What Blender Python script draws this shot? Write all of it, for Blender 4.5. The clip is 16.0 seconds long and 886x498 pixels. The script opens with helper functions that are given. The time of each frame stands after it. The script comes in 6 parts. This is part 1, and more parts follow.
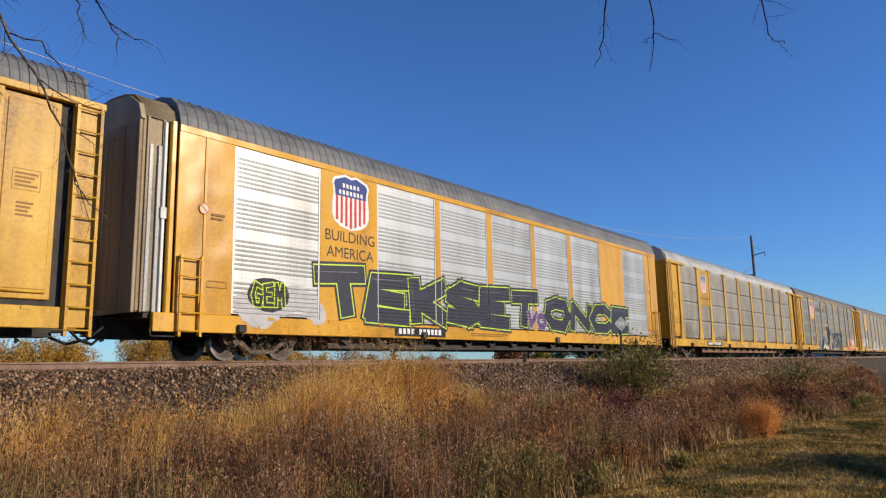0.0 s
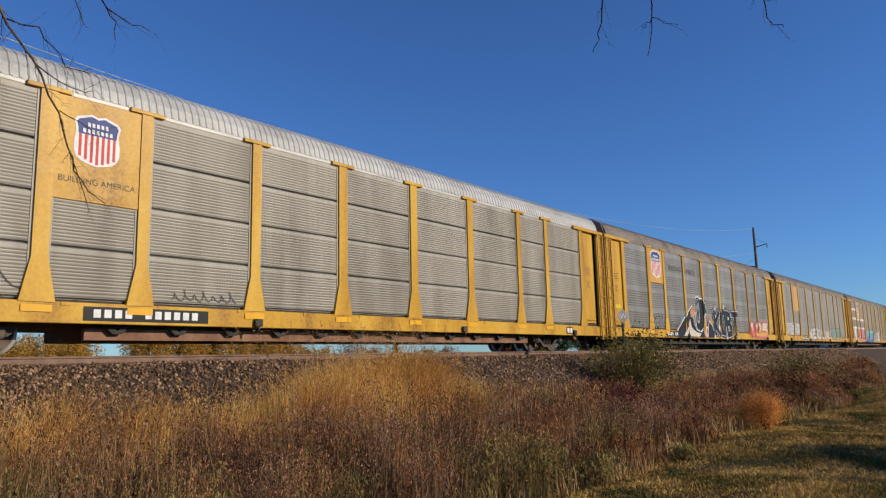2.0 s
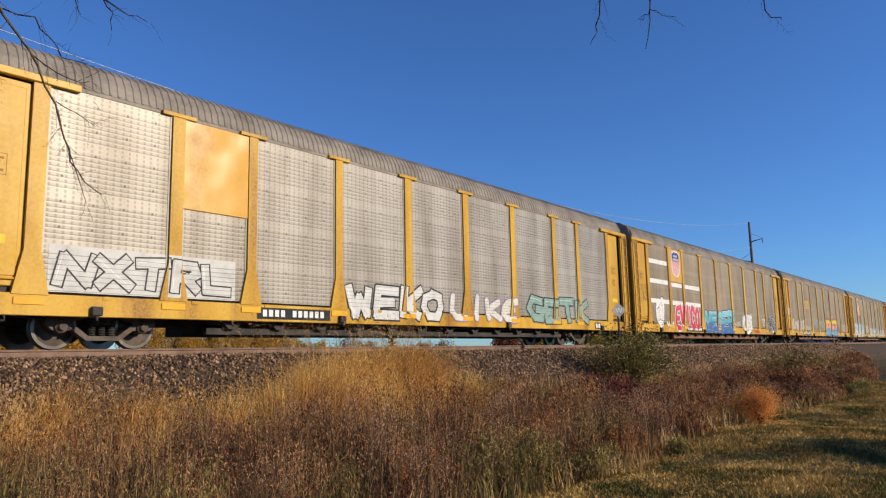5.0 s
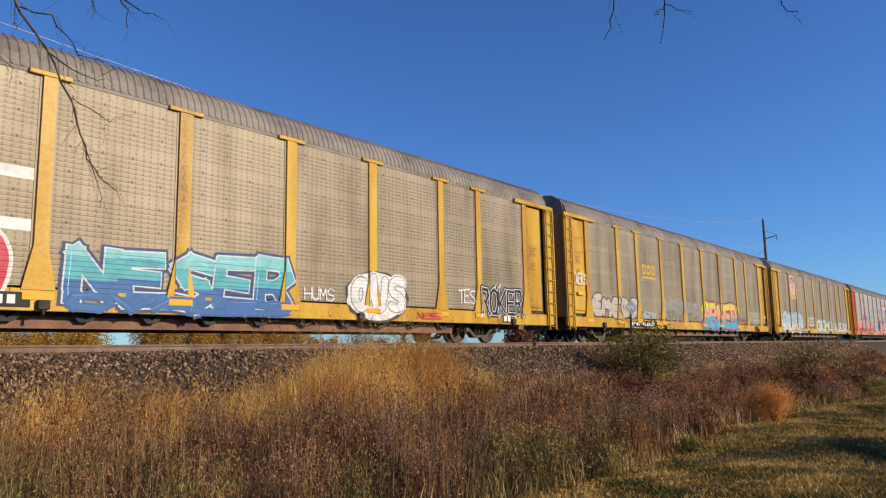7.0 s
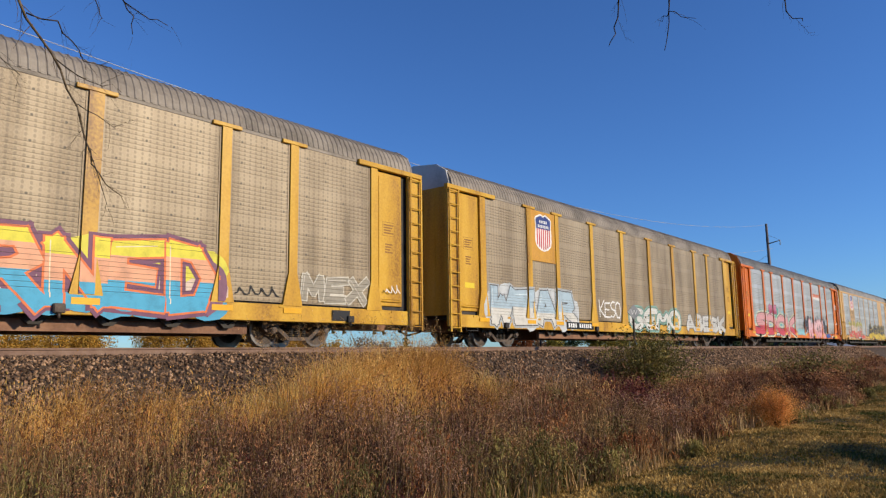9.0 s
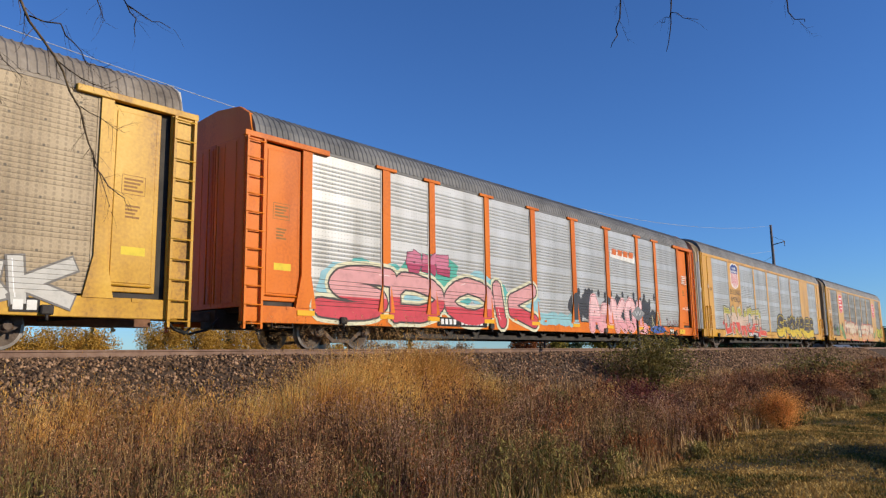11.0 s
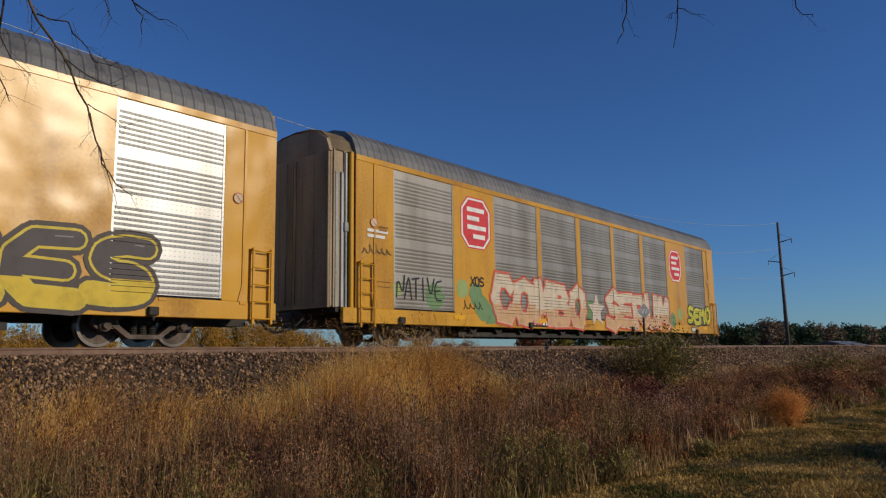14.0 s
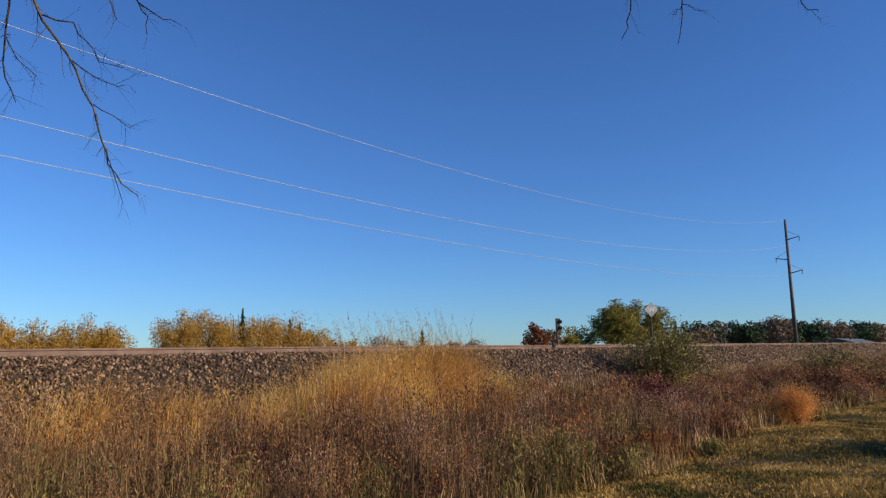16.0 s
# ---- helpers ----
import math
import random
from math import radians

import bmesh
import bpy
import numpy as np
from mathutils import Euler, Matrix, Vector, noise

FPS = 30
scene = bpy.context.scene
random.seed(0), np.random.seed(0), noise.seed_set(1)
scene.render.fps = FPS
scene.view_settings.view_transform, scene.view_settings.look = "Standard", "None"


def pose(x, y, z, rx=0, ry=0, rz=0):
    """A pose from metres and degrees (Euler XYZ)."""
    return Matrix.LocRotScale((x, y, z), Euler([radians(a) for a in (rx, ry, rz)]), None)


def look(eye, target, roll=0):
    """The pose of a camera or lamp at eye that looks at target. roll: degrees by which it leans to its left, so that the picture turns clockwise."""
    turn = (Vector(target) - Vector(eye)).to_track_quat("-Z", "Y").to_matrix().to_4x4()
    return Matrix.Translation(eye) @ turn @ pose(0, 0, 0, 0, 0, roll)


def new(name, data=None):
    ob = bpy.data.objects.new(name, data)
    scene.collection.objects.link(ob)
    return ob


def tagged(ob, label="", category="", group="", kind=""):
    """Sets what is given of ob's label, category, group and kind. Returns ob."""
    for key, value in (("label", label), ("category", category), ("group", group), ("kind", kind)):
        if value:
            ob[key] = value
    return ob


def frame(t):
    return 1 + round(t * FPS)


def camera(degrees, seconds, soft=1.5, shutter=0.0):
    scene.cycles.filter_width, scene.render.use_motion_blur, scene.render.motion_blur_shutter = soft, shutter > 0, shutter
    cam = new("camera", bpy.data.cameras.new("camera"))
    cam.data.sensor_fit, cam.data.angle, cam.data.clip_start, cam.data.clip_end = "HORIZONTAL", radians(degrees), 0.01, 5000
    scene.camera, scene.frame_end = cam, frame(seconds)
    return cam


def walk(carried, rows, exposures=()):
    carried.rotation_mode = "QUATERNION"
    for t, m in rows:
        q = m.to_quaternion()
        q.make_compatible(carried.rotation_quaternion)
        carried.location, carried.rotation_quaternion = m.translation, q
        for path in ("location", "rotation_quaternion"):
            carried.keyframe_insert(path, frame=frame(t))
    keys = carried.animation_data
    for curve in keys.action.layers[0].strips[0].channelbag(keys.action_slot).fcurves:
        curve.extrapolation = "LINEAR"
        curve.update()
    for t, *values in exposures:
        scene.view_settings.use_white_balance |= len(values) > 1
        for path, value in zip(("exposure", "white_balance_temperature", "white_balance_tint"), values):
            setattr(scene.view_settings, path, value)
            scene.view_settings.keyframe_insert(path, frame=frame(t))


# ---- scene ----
# Camera: held by hand beside the track, turning a little. x runs along the track, z = 0 is the rail top.
EYE = Vector((0.0, 0.0, -0.22))
SIDE_Y = 13.9           # near side of the train
TRACK_Y = 15.45         # middle of the track
cam = camera(63.4, 16.0, soft=1.25)


def aim(yaw, pitch, roll):
    a, b = radians(yaw), radians(pitch)
    way = Vector((math.cos(b) * math.cos(a), math.cos(b) * math.sin(a), math.sin(b)))
    return look(EYE, EYE + way, roll)


TURNS = [(t, aim(*r)) for t, *r in (
        (0, 38.30, 9.28, -1.07),
        (0.5, 38.27, 9.18, -1.08),
        (1, 38.25, 9.05, -1.16),
        (1.5, 38.34, 8.89, -1.14),
        (2, 38.46, 8.73, -1.30),
        (2.5, 38.46, 8.59, -1.29),
        (3, 38.35, 8.41, -1.21),
        (3.5, 38.16, 8.29, -1.20),
        (4, 38.00, 8.30, -1.17),
        (6.5, 38.88, 8.03, -1.11),
        (7, 39.12, 8.00, -1.00),
        (7.5, 39.22, 8.06, -0.90),
        (8, 39.28, 8.15, -0.90),
        (8.5, 39.28, 8.23, -0.88),
        (9, 39.33, 8.32, -0.81),
        (11.5, 39.66, 8.46, -0.89),
        (12, 39.66, 8.40, -0.91),
        (12.5, 39.71, 8.40, -0.98),
        (13, 39.75, 8.34, -1.02),
        (13.5, 39.94, 8.34, -0.94),
        (14, 40.09, 8.28, -0.84),
        (14.5, 40.26, 8.30, -0.96),
        (15, 40.38, 8.28, -1.01),
        (15.5, 40.48, 8.24, -0.97),
        (16, 40.59, 8.23, -1.08))]
walk(cam, TURNS, exposures=[(0, 0.0), (0.5, -0.25), (1.2, -0.65), (1.6, -0.65), (2.0, -0.2), (2.4, -0.05), (3.2, 0.0), (9.0, 0.0), (11.5, -0.05), (12.0, -0.2), (12.5, -0.25), (13.0, -0.34), (13.4, -0.58), (14.0, -0.8), (14.5, -0.45), (15.0, -0.55), (15.5, -0.52), (16, -0.05)])

# ---- light ----
SUN_AZ, SUN_EL = -67.0, 20.0
world = bpy.data.worlds.new("sky")
scene.world = world
world.use_nodes = True
wn = world.node_tree
sky = wn.nodes.new("ShaderNodeTexSky")
sky.sky_type, sky.sun_disc = "NISHITA", False
sky.sun_elevation, sky.sun_rotation = radians(SUN_EL), radians(90 - SUN_AZ)
sky.air_density, sky.dust_density, sky.ozone_density = 1.0, 0.0, 3.0
wn.nodes["Background"].inputs["Strength"].default_value = 0.10
clear = wn.nodes.new("ShaderNodeMix")
clear.data_type, clear.blend_type = "RGBA", "MULTIPLY"
clear.inputs["Factor"].default_value = 1.0
clear.inputs["B"].default_value = (0.55, 0.90, 1.46, 1)
wn.links.new(sky.outputs[0], clear.inputs["A"])
wn.links.new(clear.outputs["Result"], wn.nodes["Background"].inputs["Color"])
sun = new("sun", bpy.data.lights.new("sun", "SUN"))
sun.data.energy, sun.data.angle, sun.data.color = 4.7, radians(0.53), (1.0, 0.86, 0.66)
SUN_WAY = Vector((math.cos(radians(SUN_EL)) * math.cos(radians(SUN_AZ)), math.cos(radians(SUN_EL)) * math.sin(radians(SUN_AZ)), math.sin(radians(SUN_EL))))
sun.matrix_world = look(SUN_WAY * 50, (0, 0, 0))


# ---- materials ----
def mat(name, colours, rough=0.7, metal=0.0, scale=3.0, fine=40.0, bump=0.1, island=False, piece=0.0, streak=False, translucent=0.0, wavy=0.0):
    """A surface whose colour wanders between the colours at two scales; island: each loose piece has its own."""
    m = bpy.data.materials.new(name)
    m.use_nodes = True
    n, l = m.node_tree.nodes, m.node_tree.links
    b = n["Principled BSDF"]
    b.inputs["Roughness"].default_value, b.inputs["Metallic"].default_value = rough, metal
    b.inputs["Specular IOR Level"].default_value = 0.5 if metal else 0.36 if wavy > 0.04 else 0.22
    tc, info = n.new("ShaderNodeTexCoord"), n.new("ShaderNodeObjectInfo")
    off = n.new("ShaderNodeVectorMath")
    off.operation = "MULTIPLY_ADD"
    l.new(info.outputs["Random"], off.inputs[0])
    off.inputs[1].default_value = (37.0, 11.0, 23.0)
    l.new(tc.outputs["Object"], off.inputs[2])
    mp = n.new("ShaderNodeMapping")
    l.new(off.outputs[0], mp.inputs["Vector"])
    if streak:
        mp.inputs["Scale"].default_value = (1.0, 1.0, 0.18)
    big, small = n.new("ShaderNodeTexNoise"), n.new("ShaderNodeTexNoise")
    big.inputs["Scale"].default_value, big.inputs["Detail"].default_value = scale, 5.0
    small.inputs["Scale"].default_value, small.inputs["Detail"].default_value = fine, 4.0
    l.new(mp.outputs[0], big.inputs["Vector"])
    l.new(off.outputs[0], small.inputs["Vector"])
    mix = n.new("ShaderNodeMath")
    mix.operation = "MULTIPLY_ADD"
    l.new(small.outputs["Fac"], mix.inputs[0])
    mix.inputs[1].default_value = 0.35
    l.new(big.outputs["Fac"], mix.inputs[2])
    value = mix.outputs[0]
    if island:
        geo = n.new("ShaderNodeNewGeometry")
        blend = n.new("ShaderNodeMath")
        blend.operation = "MULTIPLY_ADD"
        l.new(geo.outputs["Random Per Island"], blend.inputs[0])
        blend.inputs[1].default_value = 0.5
        sub = n.new("ShaderNodeMath")
        sub.operation = "MULTIPLY_ADD"
        l.new(value, sub.inputs[0])
        sub.inputs[1].default_value, sub.inputs[2].default_value = 2.5, -1.46
        l.new(sub.outputs[0], blend.inputs[2])
        value = blend.outputs[0]
    elif piece:
        blend = n.new("ShaderNodeMath")
        blend.operation = "MULTIPLY_ADD"
        l.new(info.outputs["Random"], blend.inputs[0])
        blend.inputs[1].default_value = piece
        l.new(value, blend.inputs[2])
        value = blend.outputs[0]
    ramp = n.new("ShaderNodeValToRGB")
    e = ramp.color_ramp.elements
    lo, hi = (0.05, 0.95) if island else (0.42, 0.92)
    stops = [lo + (hi - lo) * i / max(1, len(colours) - 1) for i in range(len(colours))]
    e[0].position, e[0].color = stops[0], (*colours[0], 1)
    e[1].position, e[1].color = stops[-1], (*colours[-1], 1)
    for s, c in list(zip(stops, colours))[1:-1]:
        e.new(s).color = (*c, 1)
    l.new(value, ramp.inputs["Fac"])
    l.new(ramp.outputs["Color"], b.inputs["Base Color"])
    if bump:
        bp = n.new("ShaderNodeBump")
        bp.inputs["Strength"].default_value, bp.inputs["Distance"].default_value = bump, 0.01
        l.new(small.outputs["Fac"], bp.inputs["Height"])
        l.new(bp.outputs["Normal"], b.inputs["Normal"])
    if wavy:
        dent = n.new("ShaderNodeTexNoise")
        dent.inputs["Scale"].default_value, dent.inputs["Detail"].default_value = 1.0, 1.0
        l.new(off.outputs[0], dent.inputs["Vector"])
        bw = n.new("ShaderNodeBump")
        bw.inputs["Strength"].default_value, bw.inputs["Distance"].default_value = 1.0, wavy
        l.new(dent.outputs["Fac"], bw.inputs["Height"])
        l.new(bw.outputs["Normal"], bp.inputs["Normal"])
    if translucent:
        tr, add = n.new("ShaderNodeBsdfTranslucent"), n.new("ShaderNodeMixShader")
        l.new(ramp.outputs["Color"], tr.inputs["Color"])
        add.inputs["Fac"].default_value = translucent
        l.new(b.outputs[0], add.inputs[1])
        l.new(tr.outputs[0], add.inputs[2])
        l.new(add.outputs[0], n["Material Output"].inputs["Surface"])
    return m


def perforated(name, colours, rough, metal, holes, z_start=1.05):
    """Sheet steel with streaks of dirt; rows of punched holes or bolts are only dark dots in the colour (pitch x, pitch
    z, radius x, radius z, colour, depth of tone).
    """
    m = mat(name, colours, rough, metal, 1.3, 30.0, 0.08, streak=True)
    n, l = m.node_tree.nodes, m.node_tree.links
    b = n["Principled BSDF"]
    tc = next(x for x in n if x.bl_idname == "ShaderNodeTexCoord")
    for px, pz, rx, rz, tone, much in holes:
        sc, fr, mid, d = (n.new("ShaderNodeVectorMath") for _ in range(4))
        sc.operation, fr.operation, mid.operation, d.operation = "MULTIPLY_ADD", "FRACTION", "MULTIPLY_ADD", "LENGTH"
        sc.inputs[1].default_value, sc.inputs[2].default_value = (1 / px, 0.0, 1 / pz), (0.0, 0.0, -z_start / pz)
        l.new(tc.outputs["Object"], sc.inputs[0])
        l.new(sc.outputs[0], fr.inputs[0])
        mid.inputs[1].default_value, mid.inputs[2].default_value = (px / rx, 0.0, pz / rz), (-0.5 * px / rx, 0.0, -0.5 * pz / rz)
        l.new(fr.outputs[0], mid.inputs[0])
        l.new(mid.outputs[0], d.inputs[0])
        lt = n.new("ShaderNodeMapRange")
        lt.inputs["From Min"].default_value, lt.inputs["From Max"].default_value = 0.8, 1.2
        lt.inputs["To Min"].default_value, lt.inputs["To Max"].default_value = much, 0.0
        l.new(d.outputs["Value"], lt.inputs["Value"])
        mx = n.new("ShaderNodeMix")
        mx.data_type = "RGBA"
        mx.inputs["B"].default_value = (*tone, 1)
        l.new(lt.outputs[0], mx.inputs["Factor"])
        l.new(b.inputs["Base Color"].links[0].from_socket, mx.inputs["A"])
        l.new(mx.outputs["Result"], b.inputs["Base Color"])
    return m


# shade inside the punched holes, put into the sheet's colour as dark dots
HOLE_DARK = (0.03, 0.028, 0.025)
WIDE_HOLES = ((0.11, 0.1097, 0.014, 0.010, HOLE_DARK, 0.7), (0.64, 0.9875, 0.02, 0.02, HOLE_DARK, 0.6))
MESH_HOLES = ((0.155, 0.0988, 0.028, 0.036, (0.07, 0.05, 0.035), 0.36), (0.62, 0.4937, 0.028, 0.024, HOLE_DARK, 0.75))
FINE_HOLES = ((0.042, 0.042, 0.009, 0.009, HOLE_DARK, 0.8),)
YELLOW = mat("yellow_paint", [(0.36, 0.165, 0.010), (0.60, 0.300, 0.016), (0.66, 0.340, 0.022)], 0.30, 0, 0.9, 14, 0.04, streak=True, wavy=0.05)
YELLOW_OLD = mat("faded_yellow_paint", [(0.204, 0.092, 0.018), (0.459, 0.242, 0.023), (0.581, 0.328, 0.029), (0.643, 0.392, 0.056)], 0.42, 0, 1.3, 16, 0.05, streak=True, wavy=0.035)
TAN_YELLOW = mat("yellow_paint", [(0.36, 0.165, 0.010), (0.60, 0.300, 0.016), (0.66, 0.340, 0.022)], 0.30, 0, 0.9, 14, 0.04, streak=True, wavy=0.05)
ORANGE = mat("orange_paint", [(0.420, 0.086, 0.006), (0.640, 0.158, 0.008), (0.680, 0.189, 0.014)], 0.45, 0, 1.0, 15, 0.04, streak=True, wavy=0.035)
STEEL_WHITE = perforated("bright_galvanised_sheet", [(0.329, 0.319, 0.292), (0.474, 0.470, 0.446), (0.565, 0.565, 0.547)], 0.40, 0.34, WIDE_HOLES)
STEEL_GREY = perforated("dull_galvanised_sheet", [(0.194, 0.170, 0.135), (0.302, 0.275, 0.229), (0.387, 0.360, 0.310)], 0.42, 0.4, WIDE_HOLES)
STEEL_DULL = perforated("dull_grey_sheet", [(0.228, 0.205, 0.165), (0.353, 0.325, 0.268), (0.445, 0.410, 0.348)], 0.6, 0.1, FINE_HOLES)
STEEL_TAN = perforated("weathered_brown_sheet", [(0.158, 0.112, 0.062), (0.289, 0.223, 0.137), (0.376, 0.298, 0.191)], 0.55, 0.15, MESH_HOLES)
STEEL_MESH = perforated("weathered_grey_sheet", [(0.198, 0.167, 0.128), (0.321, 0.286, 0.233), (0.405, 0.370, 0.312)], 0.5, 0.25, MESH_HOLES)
ROOF_GREY = mat("grey_roof_sheet", [(0.078, 0.078, 0.078), (0.141, 0.141, 0.138), (0.186, 0.183, 0.177)], 0.6, 0.1, 1.0, 12, 0.05)
ROOF_BROWN = mat("brownish_roof_sheet", [(0.11, 0.09, 0.068), (0.22, 0.185, 0.145), (0.31, 0.265, 0.21)], 0.65, 0.05, 1.0, 12, 0.05)
ROOF_WHITE = mat("white_roof_sheet", [(0.328, 0.320, 0.296), (0.468, 0.460, 0.429), (0.530, 0.523, 0.491)], 0.5, 0.1, 1.0, 12, 0.05)
BLACK_STEEL = mat("black_sooty_steel", [(0.012, 0.011, 0.010), (0.035, 0.03, 0.026), (0.06, 0.05, 0.04)], 0.75, 0.2, 3, 30, 0.1)
RUST_STEEL = mat("rusty_truck_steel", [(0.03, 0.022, 0.016), (0.085, 0.06, 0.045), (0.15, 0.115, 0.09)], 0.7, 0.3, 4, 30, 0.15)
RUST_BEAM = mat("rust_brown_beam", [(0.11, 0.055, 0.034), (0.22, 0.115, 0.07), (0.30, 0.165, 0.10)], 0.75, 0.0, 2, 20, 0.1)
WHEEL_RIM = mat("polished_wheel_steel", [(0.13, 0.11, 0.095), (0.26, 0.235, 0.21)], 0.35, 0.8, 4, 30, 0.05)
END_GREY = mat("grimy_end_door", [(0.17, 0.105, 0.05), (0.34, 0.225, 0.11), (0.46, 0.32, 0.16)], 0.6, 0.0, 1.2, 15, 0.06, streak=True)
END_DARK = mat("dark_grimy_end_door", [(0.18, 0.13, 0.08), (0.34, 0.26, 0.16), (0.48, 0.37, 0.23)], 0.6, 0.0, 1.2, 15, 0.06, streak=True)
DOOR_GREY = mat("grey_door_edge", [(0.10, 0.105, 0.11), (0.26, 0.265, 0.265), (0.42, 0.42, 0.40)], 0.5, 0.2, 2.0, 15, 0.05, streak=True)
RUBBER = mat("black_rubber", [(0.01, 0.01, 0.01), (0.03, 0.03, 0.03)], 0.6, 0, 4, 30, 0.05)
WHITE = mat("white_paint", [(0.55, 0.54, 0.50), (0.78, 0.77, 0.73)], 0.5, 0, 2, 25, 0.03)
REFLECT = mat("reflective_yellow", [(0.66, 0.33, 0.012), (0.78, 0.42, 0.02)], 0.4, 0, 2, 25, 0.03)
PAINTS = {}


def paint(r, g, b):
    key = (r, g, b)
    if key not in PAINTS:
        PAINTS[key] = mat("spray_paint", [(r * 0.75, g * 0.75, b * 0.75), (r, g, b), (min(1, r * 1.08), min(1, g * 1.08), min(1, b * 1.08))], 0.5, 0, 4, 40, 0.03)
    return PAINTS[key]


RAIL_SIDE = mat("rusty_rail", [(0.10, 0.055, 0.035), (0.20, 0.12, 0.085), (0.27, 0.18, 0.13)], 0.8, 0.1, 2, 25, 0.1)
TIE_WOOD = mat("creosoted_wood", [(0.05, 0.04, 0.032), (0.12, 0.095, 0.075)], 0.85, 0, 3, 40, 0.3)
STONE = mat("ballast_stone", [(0.049, 0.029, 0.016), (0.125, 0.075, 0.044), (0.232, 0.139, 0.079), (0.482, 0.302, 0.177)], 0.85, 0, 8, 60, 0.2, island=True)
BALLAST_BED = mat("ballast_bed", [(0.021, 0.015, 0.010), (0.065, 0.043, 0.028), (0.143, 0.096, 0.062)], 0.9, 0, 9, 50, 0.8)
EARTH = mat("meadow_ground", [(0.029, 0.020, 0.007), (0.062, 0.044, 0.013), (0.101, 0.070, 0.022)], 0.95, 0, 1.2, 25, 0.6)
GOLD_GRASS = mat("golden_dry_grass", [(0.258, 0.123, 0.032), (0.564, 0.293, 0.069), (0.805, 0.456, 0.123), (0.826, 0.652, 0.228)], 0.8, 0, 0.7, 9, 0, island=True, translucent=0.3)
STRAW = mat("pale_straw", [(0.170, 0.106, 0.038), (0.340, 0.230, 0.085), (0.493, 0.357, 0.153)], 0.85, 0, 1.3, 9, 0, island=True, translucent=0.2)
TAN_GRASS = mat("tan_dry_grass", [(0.135, 0.071, 0.030), (0.315, 0.180, 0.072), (0.510, 0.315, 0.132), (0.750, 0.510, 0.240)], 0.85, 0, 1.3, 9, 0, island=True, translucent=0.25)
BROWN_WEED = mat("brown_weed_heads", [(0.050, 0.022, 0.013), (0.152, 0.063, 0.032), (0.365, 0.164, 0.071), (0.639, 0.321, 0.137)], 0.9, 0, 1.5, 9, 0, island=True, translucent=0.15)
RUST_WEED = mat("rust_weed_leaves", [(0.143, 0.045, 0.019), (0.356, 0.125, 0.041), (0.589, 0.232, 0.072)], 0.9, 0, 1.3, 9, 0, island=True, translucent=0.25)
MAUVE_WEED = mat("mauve_brown_plumes", [(0.077, 0.034, 0.025), (0.237, 0.121, 0.077), (0.463, 0.265, 0.165), (0.700, 0.443, 0.268)], 0.9, 0, 1.5, 9, 0, island=True, translucent=0.2)
GREEN_WEED = mat("green_weed_leaves", [(0.075, 0.066, 0.020), (0.185, 0.155, 0.042), (0.40, 0.31, 0.09)], 0.8, 0, 1.3, 9, 0, island=True, translucent=0.2)
RED_LEAF = mat("dark_red_leaves", [(0.050, 0.020, 0.020), (0.134, 0.042, 0.037), (0.252, 0.076, 0.050)], 0.8, 0, 1, 30, 0, island=True, translucent=0.2)
ORANGE_LEAF = mat("orange_fern_leaves", [(0.435, 0.169, 0.038), (0.696, 0.305, 0.076), (0.848, 0.421, 0.119)], 0.85, 0, 1, 30, 0, island=True, translucent=0.3)
LAWN_GRASS = mat("mown_lawn_blades", [(0.070, 0.082, 0.015), (0.245, 0.161, 0.042), (0.438, 0.268, 0.075), (0.645, 0.427, 0.130)], 0.85, 0, 1.1, 9, 0, island=True, translucent=0.15)
STEM = mat("dry_stems", [(0.060, 0.032, 0.016), (0.167, 0.091, 0.040), (0.357, 0.217, 0.089)], 0.85, 0, 1.3, 9, 0, island=True)
BARK = mat("grey_brown_bark", [(0.05, 0.036, 0.024), (0.12, 0.085, 0.05), (0.18, 0.13, 0.08)], 0.85, 0, 20, 90, 0.3)
TWIG = mat("dark_twig_bark", [(0.03, 0.022, 0.016), (0.07, 0.05, 0.034)], 0.85, 0, 20, 90, 0.2)
LEAF_GOLD = mat("golden_willow_leaves", [(0.27, 0.15, 0.026), (0.5, 0.285, 0.046), (0.7, 0.42, 0.08)], 0.8, 0, 1, 10, 0, island=True, translucent=0.3)
LEAF_GREEN = mat("green_yellow_leaves", [(0.079, 0.082, 0.018), (0.216, 0.185, 0.035), (0.486, 0.360, 0.062)], 0.8, 0, 1, 10, 0, island=True, translucent=0.3)
LEAF_DARK = mat("dark_needles", [(0.025, 0.046, 0.021), (0.063, 0.095, 0.038), (0.116, 0.147, 0.063)], 0.85, 0, 1, 10, 0, island=True)
LEAF_RED = mat("russet_leaves", [(0.14, 0.04, 0.015), (0.26, 0.08, 0.025), (0.34, 0.13, 0.04)], 0.8, 0, 1, 10, 0, island=True, translucent=0.3)
LEAF_BARE = mat("bare_twiggy_crown", [(0.13, 0.085, 0.055), (0.25, 0.165, 0.10), (0.35, 0.25, 0.15)], 0.9, 0, 1, 10, 0, island=True)
WEATHERED_STEEL = mat("weathered_grey_brown_pole", [(0.10, 0.075, 0.062), (0.19, 0.15, 0.125)], 0.75, 0.2, 2, 20, 0.1)
WIRE = mat("bright_aluminium_wire", [(0.400, 0.384, 0.352), (0.496, 0.480, 0.440)], 0.5, 0.2, 2, 10, 0)
SHED_ROOF = mat("pale_metal_roof", [(0.30, 0.31, 0.33), (0.45, 0.46, 0.48)], 0.5, 0.2, 1, 10, 0.05)
